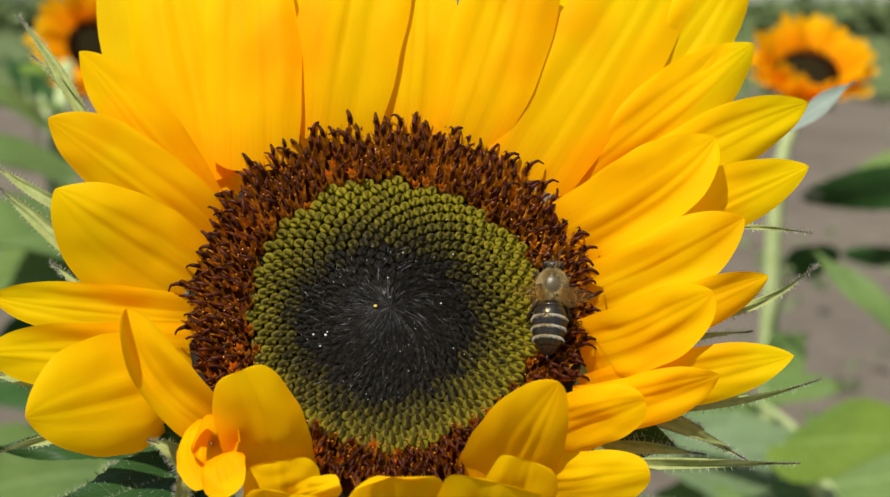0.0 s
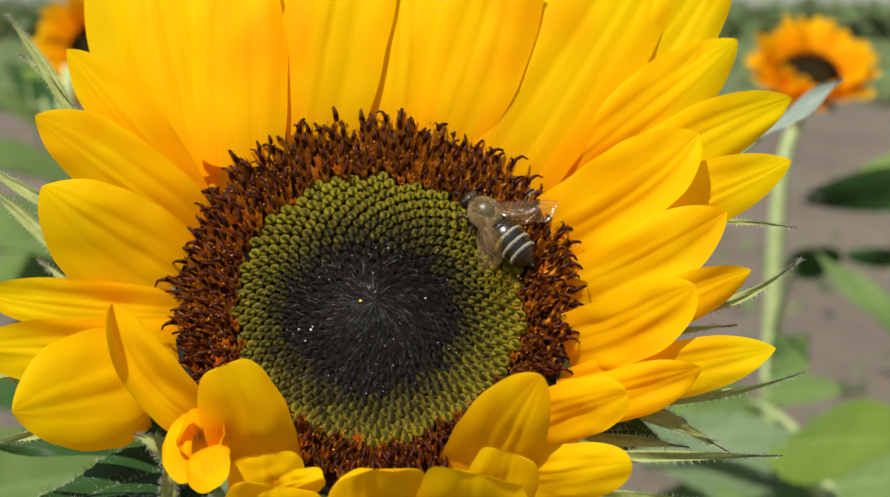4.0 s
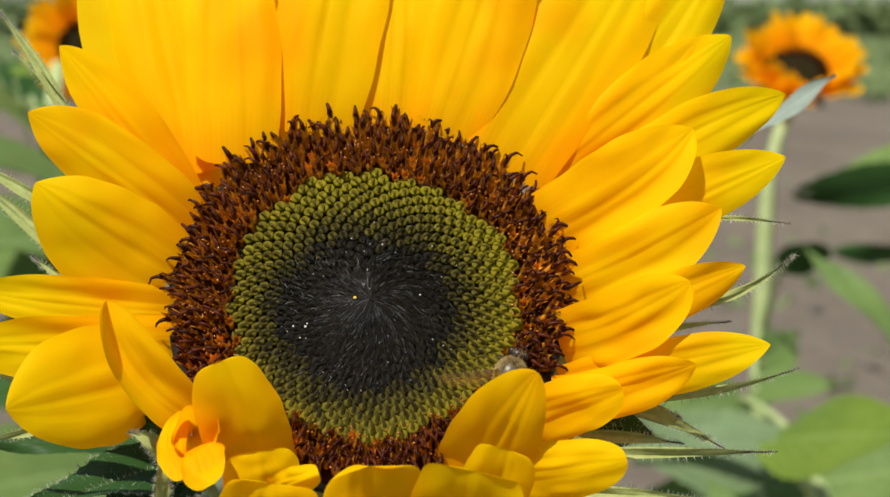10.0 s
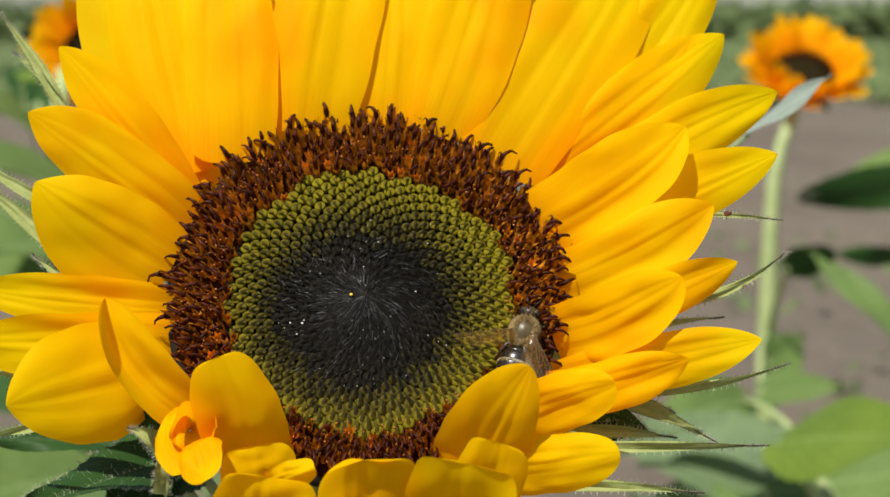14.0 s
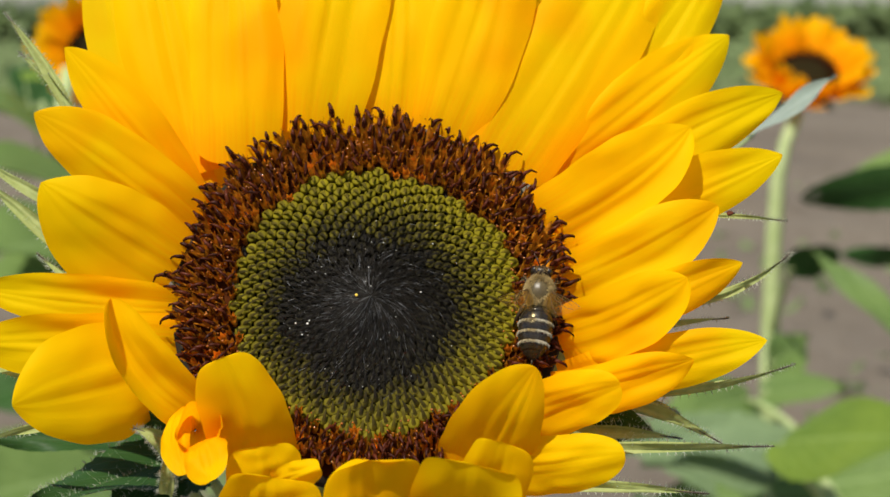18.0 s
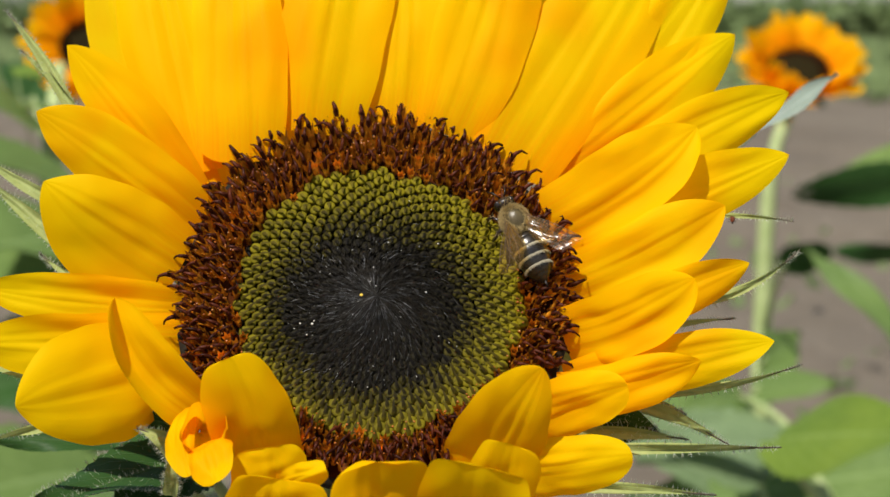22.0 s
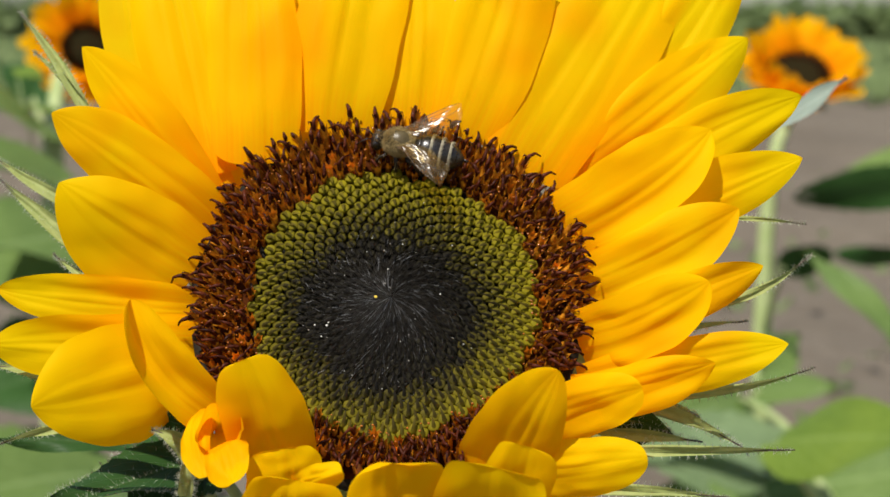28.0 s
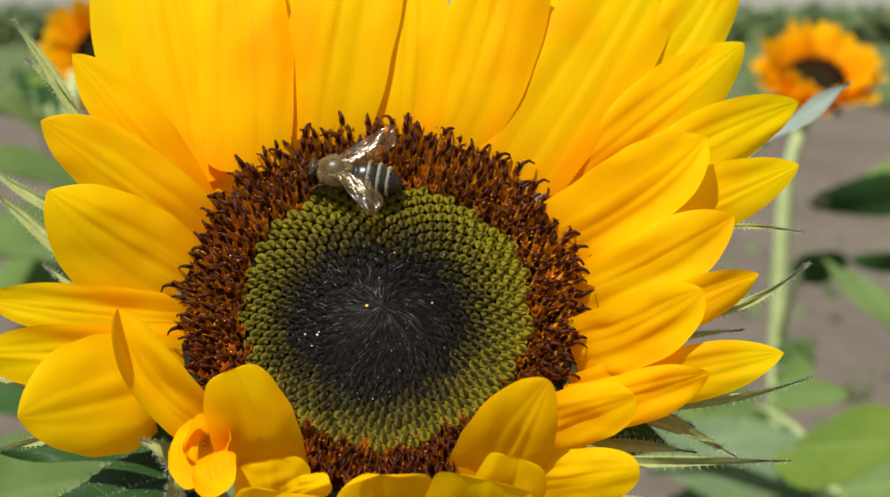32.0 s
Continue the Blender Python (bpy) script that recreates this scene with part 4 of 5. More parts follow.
plant_right = plant("sunflower plant with an orange flower head on a pale stem", (0.297, 1.246, 0.000), [(0.297, 1.246, 0.000), (0.297, 1.246, 0.505), (0.297, 1.264, 0.632), (0.301, 1.278, 0.733), (0.305, 1.286, 0.789), (0.312, 1.291, 0.821), (0.323, 1.304, 0.842), (0.332, 1.338, 0.869)], [0.012, 0.010, 0.009, 0.0075, 0.007, 0.006, 0.006, 0.006])
head(plant_right, Matrix.Translation((0.039, 0.084, 0.880)) @ pose(0, 0, 0, 44, 0, -12), 31, 52, 35, 15, 3, (50, 76), 0.9)
plant_side = plant("leafy sunflower plant with shade coloured into some leaves", (0.508, 1.198, 0.000), [(0.508, 1.198, 0.000), (0.508, 1.210, 0.605), (0.505, 1.225, 0.713), (0.503, 1.235, 0.787), (0.508, 1.244, 0.851)], [0.011, 0.010, 0.009, 0.008, 0.006])
# undersides seen in shade: here and two leaves below, the colour holds that shade
leaf(plant_side, (0.327, 1.205, 0.783), (0.503, 1.236, 0.800), 0.040, (0.0, 0.9, 0.35), LEAF_SHADED, droop=0.02, fold=0.05, wave=0.03, seed=2, sharp=0.6, lobes=1.0)
leaf(plant_side, (0.459, 1.250, 0.817), (0.352, 1.257, 0.797), 0.06, (0, -0.4, 1), LEAF, droop=0.1, wave=0.02, seed=41, stalk_from=(0.503, 1.235, 0.787))
leaf(plant_right, (0.300, 1.196, 0.721), (0.337, 1.178, 0.739), 0.034, (0.0, 0.9, 0.35), LEAF_SHADED, droop=0.05, fold=0.1, wave=0.02, seed=3, stalk_from=(0.297, 1.266, 0.645), sharp=0.5)
leaf(plant_side, (0.429, 1.236, 0.723), (0.341, 1.198, 0.734), 0.024, (0.0, 0.9, 0.35), LEAF_SHADED, droop=0.05, seed=43, stalk_from=(0.508, 1.210, 0.605), sharp=0.8)
leaf(plant_side, (0.381, 1.066, 0.664), (0.315, 1.140, 0.756), 0.036, (0.55, -0.8, 0.35), LEAF, fold=0.12, seed=5, stalk_from=(0.508, 1.210, 0.605))
leaf(plant_right, (0.289, 1.223, 0.630), (0.338, 1.267, 0.652), 0.042, (0.3, -0.9, 0.5), LEAF, seed=6, stalk_from=(0.297, 1.266, 0.645))
leaf(plant_right, (0.274, 1.161, 0.619), (0.329, 1.124, 0.639), 0.045, (0, -0.6, 0.8), LEAF, seed=46, stalk_from=(0.297, 1.266, 0.645))
plant_low = plant("leafy sunflower plant with broad green leaves", (0.235, 0.712, 0.000), [(0.235, 0.712, 0.000), (0.245, 0.711, 0.323), (0.235, 0.710, 0.645)], [0.011, 0.010, 0.008])
leaf(plant_low, (0.195, 0.698, 0.698), (0.240, 0.601, 0.731), 0.055, (-0.15, -0.8, 0.7), LEAF_BRIGHT, droop=0.06, fold=0.12, wave=0.03, seed=7, stalk_from=(0.235, 0.710, 0.645), sharp=0.5)
leaf(plant_low, (0.255, 0.859, 0.627), (0.104, 0.787, 0.686), 0.085, (0, -0.75, 0.7), LEAF_GREY, droop=0.05, fold=0.1, wave=0.03, seed=51, stalk_from=(0.245, 0.711, 0.323))
leaf(plant_low, (0.142, 0.799, 0.625), (0.297, 0.762, 0.652), 0.070, (0, -0.6, 0.8), LEAF, droop=0.05, fold=0.1, wave=0.03, seed=52, stalk_from=(0.245, 0.711, 0.323))
leaf(plant_low, (0.218, 0.746, 0.681), (0.102, 0.650, 0.713), 0.05, (0.1, -0.4, 0.9), LEAF_GREY, droop=0.05, fold=0.15, wave=0.04, seed=8, stalk_from=(0.235, 0.710, 0.645))
leaf(plant_low, (0.191, 0.725, 0.673), (0.110, 0.629, 0.709), 0.042, (0.05, -0.3, 0.95), LEAF_GREY, droop=0.05, fold=0.1, wave=0.04, seed=31, stalk_from=(0.245, 0.711, 0.323))
leaf(plant_low, (0.215, 0.916, 0.672), (0.136, 0.817, 0.682), 0.05, (0, -0.6, 0.8), LEAF, droop=0.1, seed=32, stalk_from=(0.235, 0.710, 0.645))
leaf(plant_low, (0.174, 0.760, 0.637), (0.104, 0.626, 0.689), 0.06, (0, -0.4, 1), LEAF_GREY, seed=12, stalk_from=(0.245, 0.711, 0.323))
leaf(plant_low, (0.195, 0.762, 0.649), (0.302, 0.715, 0.681), 0.066, (0, -0.6, 0.8), LEAF, droop=0.02, fold=0.1, seed=13, stalk_from=(0.245, 0.711, 0.323), sharp=0.6)
plant_left = plant("sunflower plant with an orange flower head", (-0.295, 1.052, 0.000), [(-0.295, 1.052, 0.000), (-0.295, 1.052, 0.562), (-0.297, 1.075, 0.728), (-0.301, 1.101, 0.837), (-0.297, 1.129, 0.894)], [0.012, 0.010, 0.009, 0.007, 0.006])
head(plant_left, Matrix.Translation((0.010, 0.121, 0.907)) @ pose(0, 0, 0, 62, 0, 16), 22, 44, 32, 15, 4, (40, 66), 3.0)
leaf(plant_left, (-0.290, 1.091, 0.838), (-0.337, 0.997, 0.886), 0.090, (0.1, -0.5, 1), LEAF, seed=20, stalk_from=(-0.296, 1.081, 0.767))
leaf(plant_left, (-0.263, 0.986, 0.813), (-0.316, 0.891, 0.849), 0.100, (0.1, -0.5, 1), LEAF, seed=21, stalk_from=(-0.296, 1.076, 0.732))
leaf(plant_left, (-0.229, 0.882, 0.789), (-0.279, 0.783, 0.803), 0.090, (0.1, -0.5, 1), LEAF, seed=22, stalk_from=(-0.296, 1.071, 0.692))
leaf(plant_left, (-0.233, 0.878, 0.760), (-0.301, 0.829, 0.768), 0.085, (0.1, -0.5, 1), LEAF, seed=23, stalk_from=(-0.296, 1.066, 0.657))
# shade coloured into this leaf and the one at the far left
leaf(plant_left, (-0.225, 0.871, 0.707), (-0.294, 0.819, 0.700), 0.110, (0.1, -0.5, 1), LEAF_SHADED, seed=24, stalk_from=(-0.296, 1.057, 0.596))
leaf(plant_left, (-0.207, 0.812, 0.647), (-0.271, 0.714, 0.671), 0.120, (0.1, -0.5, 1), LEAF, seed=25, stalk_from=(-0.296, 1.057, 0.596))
leaf(plant_left, (-0.362, 1.296, 0.858), (-0.348, 1.405, 0.918), 0.080, (0.1, -0.5, 1), LEAF_SHADED, seed=26, stalk_from=(-0.296, 1.085, 0.798))
leaf(plant_left, (-0.327, 1.100, 0.893), (-0.289, 1.059, 0.887), 0.013, (0.1, -0.6, 0.8), LEAF_BRIGHT, seed=61, stalk_from=(-0.296, 1.081, 0.767), stalk=0.0012, label="young yellow-green leaf")
leaf(plant_left, (-0.314, 1.076, 0.862), (-0.282, 1.036, 0.869), 0.010, (0.1, -0.6, 0.8), LEAF_BRIGHT, seed=62, stalk_from=(-0.296, 1.081, 0.767), stalk=0.0012, label="young yellow-green leaf")
leaf(sunflower, (0.067, 0.102, 0.913), (0.080, 0.093, 0.925), 0.006, (-0.2, -0.5, 0.85), LEAF_PALE, droop=0.05, stalk_from=(0.004, 0.03, 0.84), stalk=0.0007, label="narrow grey-green leaf")


def downy(ob, count, seed):
    """Pale hairs along a near leaf's edges and over its face."""
    rng = random.Random(seed)
    hairs = Shape()
    v = ob.data.vertices
    for _ in range(count):
        row = rng.randrange(1, 26)
        p = v[row * 15 + rng.choice((0, 0, 14, 14, 7, rng.randrange(15)))].co * 1000
        d = Vector((rng.uniform(-0.5, 0.9), (p.y > 0) - 0.5 + rng.gauss(0, 0.3), rng.uniform(0.1, 1.0))).normalized()
        spike(hairs, p, p + d * rng.uniform(0.3, 0.9), 0.024, (0, 0, 0))
    part("down", hairs, DOWN, ob, "short pale hairs")


# near leaves below the petals, whose shade is coloured into them
downy(leaf(sunflower, (-0.027, 0.009, 0.876), (-0.042, -0.014, 0.876), 0.0105, (0.15, -0.35, 0.9), LEAF_SHADED, droop=0.03, fold=0.3, seed=4, stalk_from=(-0.003, 0.03, 0.80), stalk=0.0012, label="downy green leaf, shade of the petals in its colour"), 700, 4)
downy(leaf(sunflower, (-0.026, 0.015, 0.876), (-0.034, 0.001, 0.872), 0.014, (0.3, -0.5, 0.8), LEAF_SHADED, droop=0.05, fold=0.2, seed=9, stalk_from=(-0.003, 0.03, 0.82), stalk=0.0012, label="downy green leaf, shade of the petals in its colour"), 700, 9)
leaf(sunflower, (-0.033, 0.031, 0.872), (-0.058, 0.027, 0.875), 0.006, (0.1, -0.5, 0.8), LEAF_SHADED, droop=0.03, fold=0.2, seed=10, stalk_from=(-0.003, 0.03, 0.82), stalk=0.0012, label="green leaf, shade of the petals in its colour")

# ---- the bee ----


def make_bee():
    mm = 0.001
    rng = random.Random(21)
    bee = thing("honey_bee", BLOOM @ pose(0.0203, -0.0023, 0.005), "honey bee with a tan furry thorax and pale-banded dark abdomen", "bee")
    # abdomen: six plates that overlap like a telescope, each with a pale band of hair
    edges = [(0.15, 0.95), (-0.9, 1.86), (-2.1, 2.2), (-3.3, 2.12), (-4.4, 1.86), (-5.3, 1.36), (-6.1, 0.35)]
    for i in range(6):
        (x0, r0), (x1, r1) = edges[i], edges[i + 1]
        s = Shape()
        rows = []
        for k in range(6):
            t = k / 5
            x = x0 + (x1 - x0) * t
            r = r0 + (r1 - r0) * t + 0.07 * math.sin(math.pi * min(t * 1.05, 1)) - (0.07 if k == 0 else 0)
            drop = -0.25 - 0.045 * (x - 0.2) ** 2 * 0.6
            rows.append([Vector((x, r * 1.0 * math.cos(a), drop + r * 0.88 * math.sin(a))) * mm for a in (2 * math.pi * j / 28 for j in range(28))])
        s.grid(rows, closed=True)
        o = len(s.v)
        s.f.append(tuple(o - 28 + j for j in range(28)))
        s.slot.append(0)
        plate = part("abdomen_plate", s, TERGITE, bee, "shining dark abdomen plate")
        if 0 < i < 4:
            band = Shape()
            for k in range(620):
                a = rng.uniform(-0.35, math.pi + 0.35)
                x = x1 + rng.uniform(0.0, 0.1)
                r = r0 + (r1 - r0) * (x - x0) / (x1 - x0) + 0.03
                drop = -0.25 - 0.027 * (x - 0.2) ** 2
                p = Vector((x, r * math.cos(a), drop + r * 0.88 * math.sin(a)))
                q = p + Vector((-0.32 + rng.gauss(0, 0.07), 0.02 * math.cos(a) + rng.gauss(0, 0.07), 0.03 * math.sin(a)))
                spike(band, p, q, 0.026, (0, 0.08 * math.cos(a), 0.08 * math.sin(a)))
            part("hair_band", band, BAND, plate, "pale band of hair")
    part("sting", Shape().tube([Vector((-6.1, 0, -1.2)) * mm, Vector((-6.9, 0, -1.4)) * mm], [0.25 * mm, 0.04 * mm], 6), CHITIN, bee)
    # thorax
    thorax = part("thorax", Shape().ball(Vector((1.75, 0, 0.25)) * mm, Vector((1.9, 1.95, 1.8)) * mm, 24, 16), THORAX, bee, "dark thorax under tan fur")
    fur = Shape()
    for _ in range(5200):
        th, ph = math.acos(rng.uniform(-0.95, 0.95)), rng.uniform(-0.6, math.pi + 0.6)
        n = Vector((math.cos(th), math.sin(th) * math.cos(ph), math.sin(th) * math.sin(ph)))
        if n.z > 0.2 and (n.y / 0.58) ** 2 + ((n.x + 0.12) / 0.62) ** 2 < rng.uniform(0.6, 1.25):
            continue
        p = Vector((1.75 + 1.85 * n.x, 1.9 * n.y, 0.25 + 1.75 * n.z))
        d = (n + Vector((-0.7 + rng.gauss(0, 0.25), rng.gauss(0, 0.25), rng.gauss(0, 0.25)))).normalized()
        spike(fur, p, p + d * rng.uniform(0.25, 0.55), 0.03, (0, 0, 0))
    part("fur", fur, FUZZ, thorax, "tan fur")
    # head
    head_part = part("head", Shape().ball(Vector((4.3, 0, -0.4)) * mm, Vector((0.85, 1.5, 1.25)) * mm, 20, 12), CHITIN, bee, "dark head")
    fur = Shape()
    for _ in range(45):
        y = rng.uniform(-0.8, 0.8)
        p = Vector((4.15 + rng.uniform(-0.3, 0.5), y, 0.65))
        spike(fur, p, p + Vector((rng.uniform(-0.2, 0.4), rng.gauss(0, 0.2), 0.5)), 0.03, (0, 0, 0))
    part("fur", fur, FUZZ, head_part, "short tan fur")
    for side in (1, -1):
        part("eye", Shape().ball(Vector((4.4, 1.0 * side, -0.3)) * mm, Vector((0.6, 0.55, 1.0)) * mm, 14, 10), EYE, head_part, "black shining eye")
        pts = [(5.0, 0.3 * side, 0.2), (5.5, 0.7 * side, 0.6), (6.1, 1.0 * side, 0.2), (6.7, 1.3 * side, -0.5)]
        part("antenna", Shape().tube([Vector(p) * mm for p in pts], [0.11 * mm, 0.1 * mm, 0.11 * mm, 0.08 * mm], 6), CHITIN, head_part)
        for x, reach, back, thick in ((2.9, 2.7, 1.4, 0.20), (1.8, 3.2, -0.2, 0.23), (0.7, 3.0, -2.2, 0.30)):
            pts = [(x, 0.8 * side, -1.0), (x + back * 0.2, (0.9 + reach * 0.35) * side, -1.1), (x + back * 0.6, reach * 0.78 * side, -1.2), (x + back * 0.85, reach * 0.9 * side, -2.2), (x + back * 1.1, reach * side, -2.9)]
            leg = part("leg", Shape().tube([Vector(p) * mm for p in pts], [thick * mm, thick * 1.25 * mm, thick * 0.9 * mm, thick * 1.1 * mm, thick * 0.45 * mm], 7), CHITIN, bee, "jointed dark leg")
            hair = Shape()
            for _ in range(30):
                k = rng.uniform(1, 3)
                i = int(k)
                p = Vector(pts[i]) * (1 - k + i) + Vector(pts[i + 1]) * (k - i)
                spike(hair, p, p + Vector((rng.gauss(0, 0.3), rng.gauss(0, 0.3), rng.gauss(0, 0.3))), 0.03, (0, 0, 0))
            part("fur", hair, FUZZ, leg)
    part("tongue", Shape().tube([Vector((4.9, 0, -1.2)) * mm, Vector((4.9, 0, -2.2)) * mm, Vector((4.7, 0, -3.2)) * mm], [0.2 * mm, 0.14 * mm, 0.06 * mm], 6), CHITIN, head_part)
    wings = {}
    for side, name in ((1, "left"), (-1, "right")):
        fore = wing_part("forewing", 7.2, 2.75, side, bee)
        hind = wing_part("hindwing", 5.4, 2.0, side, fore)
        hind.matrix_basis = pose(-0.6 * mm, -0.4 * side * mm, -0.15 * mm, 0, 0, 17 * side)
        wings[name] = fore
    # a full-grown worker
    for ob in bee.children_recursive:
        ob.data.transform(Matrix.Scale(1.1, 4) if "wing" in ob.name or ob.name.startswith("vein") else Matrix.Diagonal((1.1, 0.98 if ob.name.startswith(("abdomen", "hair_band")) else 0.92, 0.96, 1)))
    return bee, wings


def wing_part(name, length, width, side, parent):
    """A wing along +x from its hinge, in millimetres; its stiff front edge on the outer side."""
    mm = 0.001
    s = Shape()
    rows, uvs = [], []
    for i in range(15):
        t = i / 14
        w = width * (0.12 + 0.88 * math.sin(math.pi / 2 * min(t / 0.62, 1))) * (1 if t < 0.7 else max(1 - ((t - 0.7) / 0.3) ** 2.2, 0.02) ** 0.7)
        row = []
        for j in range(6):
            v = j / 5
            y = -side * (0.12 * width * math.sin(math.pi * t) - w * v)
            row.append(Vector((length * t, y, 0.08 * math.sin(9 * t + 5 * v) + 0.22 * v * (1 - v))) * mm)
        rows.append(row)
    s.grid(rows)
    ob = part(name, s, WING, parent, "clear brownish wing")
    veins = Shape()
    for v0, v1, t0, t1 in ((0.0, 0.0, 0.0, 0.96), (0.12, 0.2, 0.0, 0.8), (0.4, 0.42, 0.05, 0.9), (0.6, 0.85, 0.05, 0.7), (0.2, 0.62, 0.45, 0.62), (0.42, 0.75, 0.62, 0.75)):
        pts = []
        for k in range(7):
            t, v = t0 + (t1 - t0) * k / 6, v0 + (v1 - v0) * k / 6
            i, j = t * 14, v * 5
            a, b = rows[int(i)], rows[min(int(i) + 1, 14)]
            p = a[int(j)].lerp(a[min(int(j) + 1, 5)], j % 1).lerp(b[int(j)].lerp(b[min(int(j) + 1, 5)], j % 1), i % 1)
            pts.append(p + Vector((0, 0, 0.02 * mm)))
        veins.tube(pts, [0.034 * mm] * 4 + [0.026 * mm] * 3, 4)
    part("vein", veins, VEIN, ob, "brown wing veins")
    return ob


bee, bee_wings = make_bee()


def make_beetle():
    mm = 0.001
    ob = thing("small_beetle", BLOOM @ pose(0.04, 0.01, 0.004), "tiny dark reddish beetle on a yellow petal", "beetle")
    part("body", Shape().ball((0, 0, 0.35 * mm), Vector((0.62, 0.42, 0.35)) * mm, 14, 10), BEETLE, ob)
    for side in (1, -1):
        part("wing_case", Shape().ball(Vector((-0.12, 0.2 * side, 0.46)) * mm, Vector((0.5, 0.24, 0.3)) * mm, 12, 8), BEETLE, ob, "reddish wing case")
        for x in (0.3, 0.0, -0.3):
            pts = [(x, 0.25 * side, 0.25), (x * 1.3, 0.6 * side, 0.3), (x * 1.5, 0.8 * side, 0.0)]
            part("leg", Shape().tube([Vector(p) * mm for p in pts], [0.06 * mm, 0.05 * mm, 0.03 * mm], 5), CHITIN, ob)
    part("head", Shape().ball(Vector((0.66, 0, 0.32)) * mm, Vector((0.2, 0.24, 0.2)) * mm, 10, 8), CHITIN, ob)
    return ob


beetle = make_beetle()
for ob in beetle.children:
    ob.data.transform(Matrix.Scale(0.72, 4))

plant_florets()


def motions():
    """The bee walks round the ring of florets, flies up and lands again, and its wings open and fold."""
    rows = [
        (0, 20.34, -1.32, 5.0, 85.2),
        (0.3, 20.90, -0.85, 5.0, 84.8),
        (0.6, 19.86, -0.40, 5.0, 94.2),
        (1, 19.81, 2.17, 5.0, 92.5),
        (1.3, 19.82, 2.19, 5.0, 93.7),
        (1.6, 19.75, 2.28, 5.0, 98.2),
        (2, 19.01, 4.59, 5.0, 105.2),
        (2.3, 19.01, 6.01, 5.0, 105.8),
        (2.6, 18.69, 6.35, 5.0, 108.9),
        (3, 16.52, 6.74, 5.0, 131.8),
        (3.5, 15.91, 7.25, 5.0, 132.0),
        (3.9, 15.52, 8.33, 5.0, 133.0),
        (4.3, 17.50, 9.37, 8.0, 120.0),
        (4.7, 26.91, 10.00, 22.0, 95.0),
        (5.1, 33.66, 4.94, 28.0, 110.0),
        (5.5, 29.43, -2.57, 20.0, 125.6),
        (5.6, 23.80, -6.04, 14.0, 123.9),
        (5.7, 18.41, -10.45, 9.0, 82.7),
        (5.8, 17.39, -14.55, 6.0, 78.8),
        (6, 15.88, -15.04, 4.0, 71.1),
        (6.5, 15.21, -14.86, 4.0, 67.2),
        (7, 15.27, -14.96, 4.0, 67.0),
        (7.5, 14.91, -14.91, 4.0, 66.9),
        (8, 14.94, -15.37, 4.0, 66.9),
        (8.5, 14.83, -15.12, 4.0, 66.8),
        (9, 15.15, -15.07, 4.0, 67.1),
        (9.5, 16.13, -14.29, 4.0, 67.1),
        (10, 17.02, -13.63, 4.0, 67.1),
        (10.5, 17.74, -13.70, 4.0, 63.1),
        (11, 18.16, -13.25, 4.0, 63.3),
        (11.5, 18.80, -13.43, 4.0, 63.9),
        (12, 19.01, -13.55, 4.0, 63.8),
        (12.5, 18.88, -12.42, 4.0, 64.8),
        (13, 20.19, -8.88, 4.0, 66.1),
        (13.5, 20.11, -9.36, 4.0, 66.2),
        (14, 19.73, -8.81, 4.0, 73.6),
        (14.5, 19.53, -8.58, 4.0, 69.8),
        (16.5, 21.27, -6.89, 5.0, 81.2),
        (17, 21.25, -4.65, 5.0, 91.8),
        (17.5, 21.23, -3.53, 5.0, 85.1),
        (18, 21.39, -3.73, 5.0, 83.0),
        (18.5, 19.44, 0.19, 5.0, 93.9),
        (19, 20.89, 2.20, 5.0, 89.0),
        (19.5, 21.22, 1.87, 5.0, 90.6),
        (20, 21.58, 2.05, 5.0, 90.8),
        (20.5, 20.10, 3.68, 5.0, 109.5),
        (21, 20.04, 4.27, 5.0, 119.2),
        (21.5, 18.89, 6.18, 5.0, 114.5),
        (22, 18.83, 6.30, 5.0, 115.6),
        (22.5, 15.64, 7.36, 5.0, 109.8),
        (23, 15.50, 11.81, 5.0, 118.1),
        (23.5, 15.69, 12.53, 5.0, 117.6),
        (24, 15.65, 12.39, 5.0, 115.3),
        (24.5, 13.98, 15.44, 5.0, 128.2),
        (25, 11.82, 15.89, 5.0, 138.5),
        (25.5, 7.34, 15.64, 5.0, 157.1),
        (27.5, 5.42, 18.20, 5.0, 138.8),
        (28, 3.28, 19.21, 5.0, 167.2),
        (28.5, 3.61, 19.29, 5.0, 182.2),
        (29, 1.50, 17.45, 5.0, 183.2),
        (29.5, 0.95, 17.23, 5.0, 181.7),
        (30, 0.30, 19.00, 5.0, 169.3),
        (30.5, -1.44, 18.10, 5.0, 174.8),
        (31, -2.27, 16.96, 5.0, 183.6),
        (31.5, -2.55, 17.06, 5.0, 183.6),
        (31.7, -3.00, 16.38, 5.0, 168.8),
        (32, -3.79, 16.30, 5.0, 171.3),
    ]
    walk(bee, [(t, BLOOM @ pose(x / 1000, y / 1000, z / 1000, 0, 0, turn)) for t, x, y, z, turn in rows])
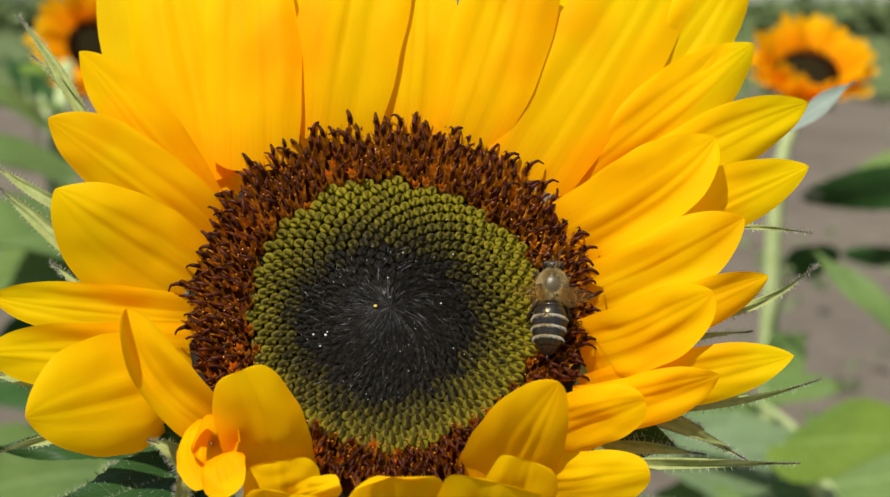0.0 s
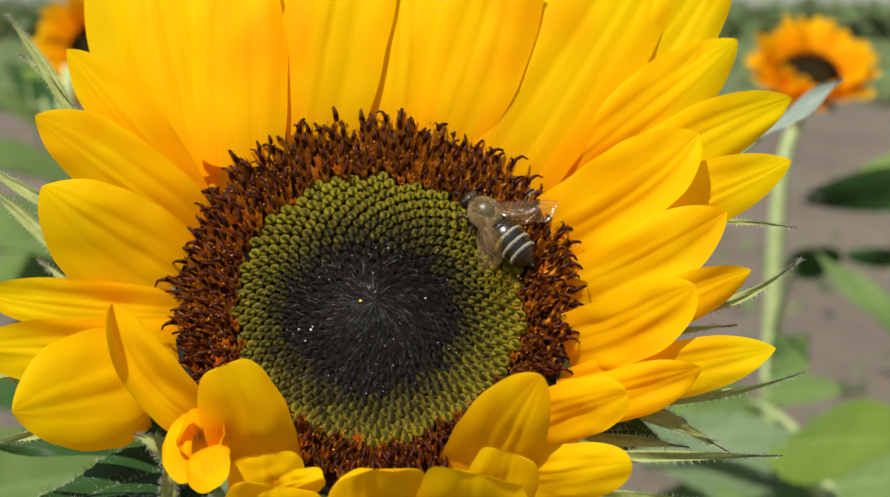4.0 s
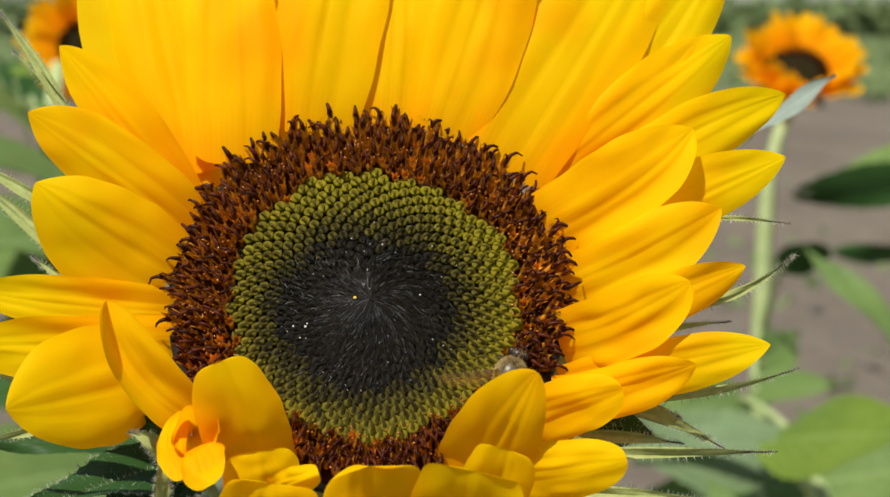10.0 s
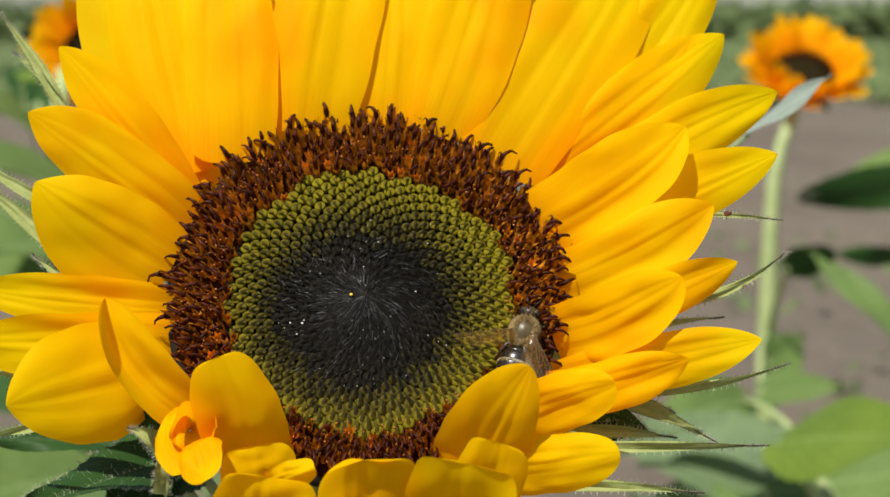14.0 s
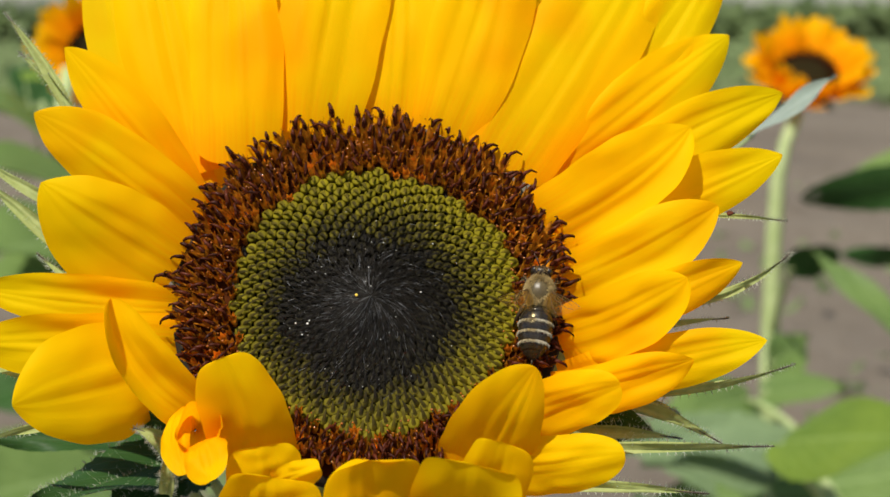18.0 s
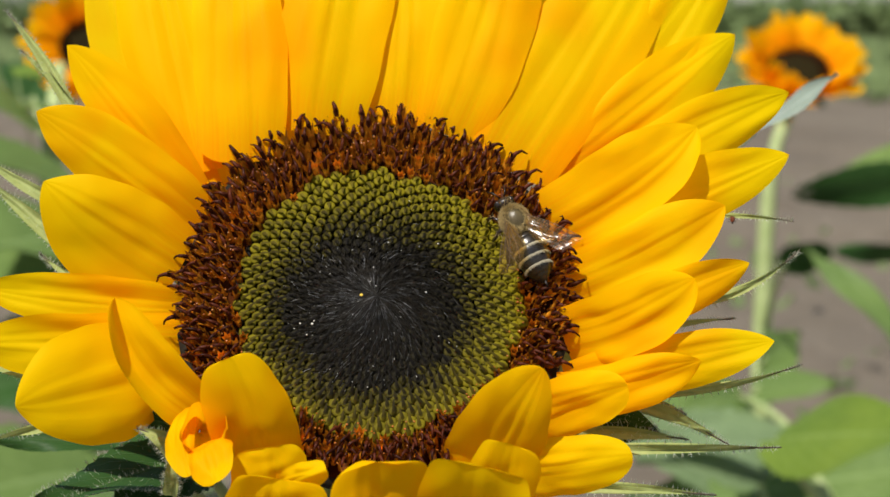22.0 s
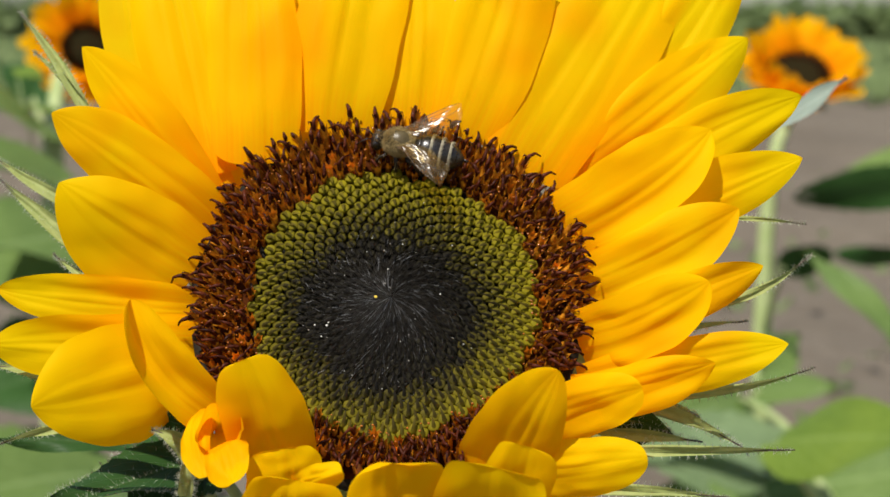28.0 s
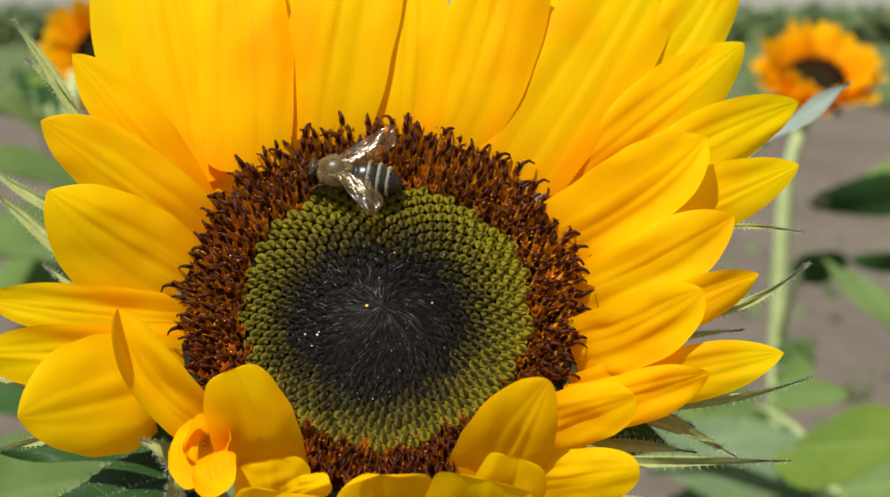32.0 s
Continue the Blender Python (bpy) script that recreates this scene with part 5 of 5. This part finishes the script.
    opened = [
        (0, 44, 44, 50, 0, 0, 50),
        (0.6, 50, 44, 42, 0, 0, 42),
        (1, 40, 32, 38, 0, 0, 40),
        (1.3, 42, 38, 48, 0, 0, 48),
        (2, 40, 28, 44, 0, 0, 44),
        (2.6, 38, 38, 46, 0, 0, 46),
        (3, 32, 42, 6, 0, 0, 6),
        (3.5, 31, 41, 6, 0, 0, 6),
        (4.3, 60, 60, 10, 0, 0, 10),
        (4.7, 85, 85, 20, 0, 0, 20),
        (5.1, 90, 90, 15, 0, 0, 15),
        (5.5, 86, 86, 20, 0, 0, 20),
        (5.7, 70, 50, 10, 0, 0, 10),
        (6, 64, 16, 12, 25, 0, 0),
        (7, 58, 10, 10, 40, 0, -8),
        (9, 58, 10, 10, 40, 0, -8),
        (11, 54, 12, 12, 38, 0, -6),
        (12.5, 62, 34, 14, 34, 0, 0),
        (14.5, 60, 36, 18, 34, 0, 6),
        (16.5, 46, 44, 42, 0, 0, 42),
        (18.5, 40, 42, 46, 0, 0, 46),
        (20, 38, 42, 42, 0, 0, 44),
        (20.6, 38, 46, 12, 0, 38, 14),
        (21.1, 38, 46, 12, 0, 38, 14),
        (21.5, 36, 36, 18, 0, 0, 20),
        (22.1, 34, 34, 10, 0, 0, 10),
        (22.4, 70, 56, 10, 0, 0, 10),
        (22.8, 42, 32, 45, 0, 0, 45),
        (24, 42, 32, 46, 0, 0, 48),
        (24.5, 34, 36, 8, 0, 0, 8),
        (25.5, 36, 36, 6, 0, 0, 6),
        (27.5, 40, 36, 20, 0, 0, 20),
        (28, 38, 38, 6, 0, 0, 6),
        (29, 46, 26, 5, 0, 0, 5),
        (30, 42, 26, 5, 0, 0, 5),
        (31, 46, 26, 5, 0, 0, 5),
        (31.7, 50, 46, 6, 0, 0, 6),
        (32, 44, 42, 5, 0, 0, 5),
    ]
    walk(bee_wings["left"], [(t, pose(0.0013, 0.0014, 0.0017, 0, 0, 180 - a) @ pose(0, 0, 0, 0, -up, 0) @ pose(0, 0, 0, p, 0, 0)) for t, a, b, up, p, q, up_right in opened])
    walk(bee_wings["right"], [(t, pose(0.0013, -0.0014, 0.0017, 0, 0, b - 180) @ pose(0, 0, 0, 0, -up_right, 0) @ pose(0, 0, 0, -q, 0, 0)) for t, a, b, up, p, q, up_right in opened])
    spots = [
        (0, 42.22, 17.32, -6.0, -30),
        (11, 42.22, 17.32, -6.0, -30),
        (11.6, 43.08, 13.68, 0.0, -30),
        (11.9, 44.75, 9.50, 5.0, -35),
        (12.5, 46.01, 8.87, 5.0, 0),
        (13, 46.51, 8.77, 5.0, 20),
        (17.5, 46.17, 8.96, 5.0, 10),
        (21, 46.29, 9.09, 5.0, 0),
        (21.5, 47.45, 9.03, 4.0, -20),
        (21.9, 47.94, 11.88, -3.0, -80),
        (22.3, 44.87, 14.24, -7.0, -120),
        (32, 44.87, 14.24, -7.0, -120),
    ]
    walk(beetle, [(t, BLOOM @ pose(x / 1000, y / 1000, z / 1000, 0, 0, turn)) for t, x, y, z, turn in spots])


motions()
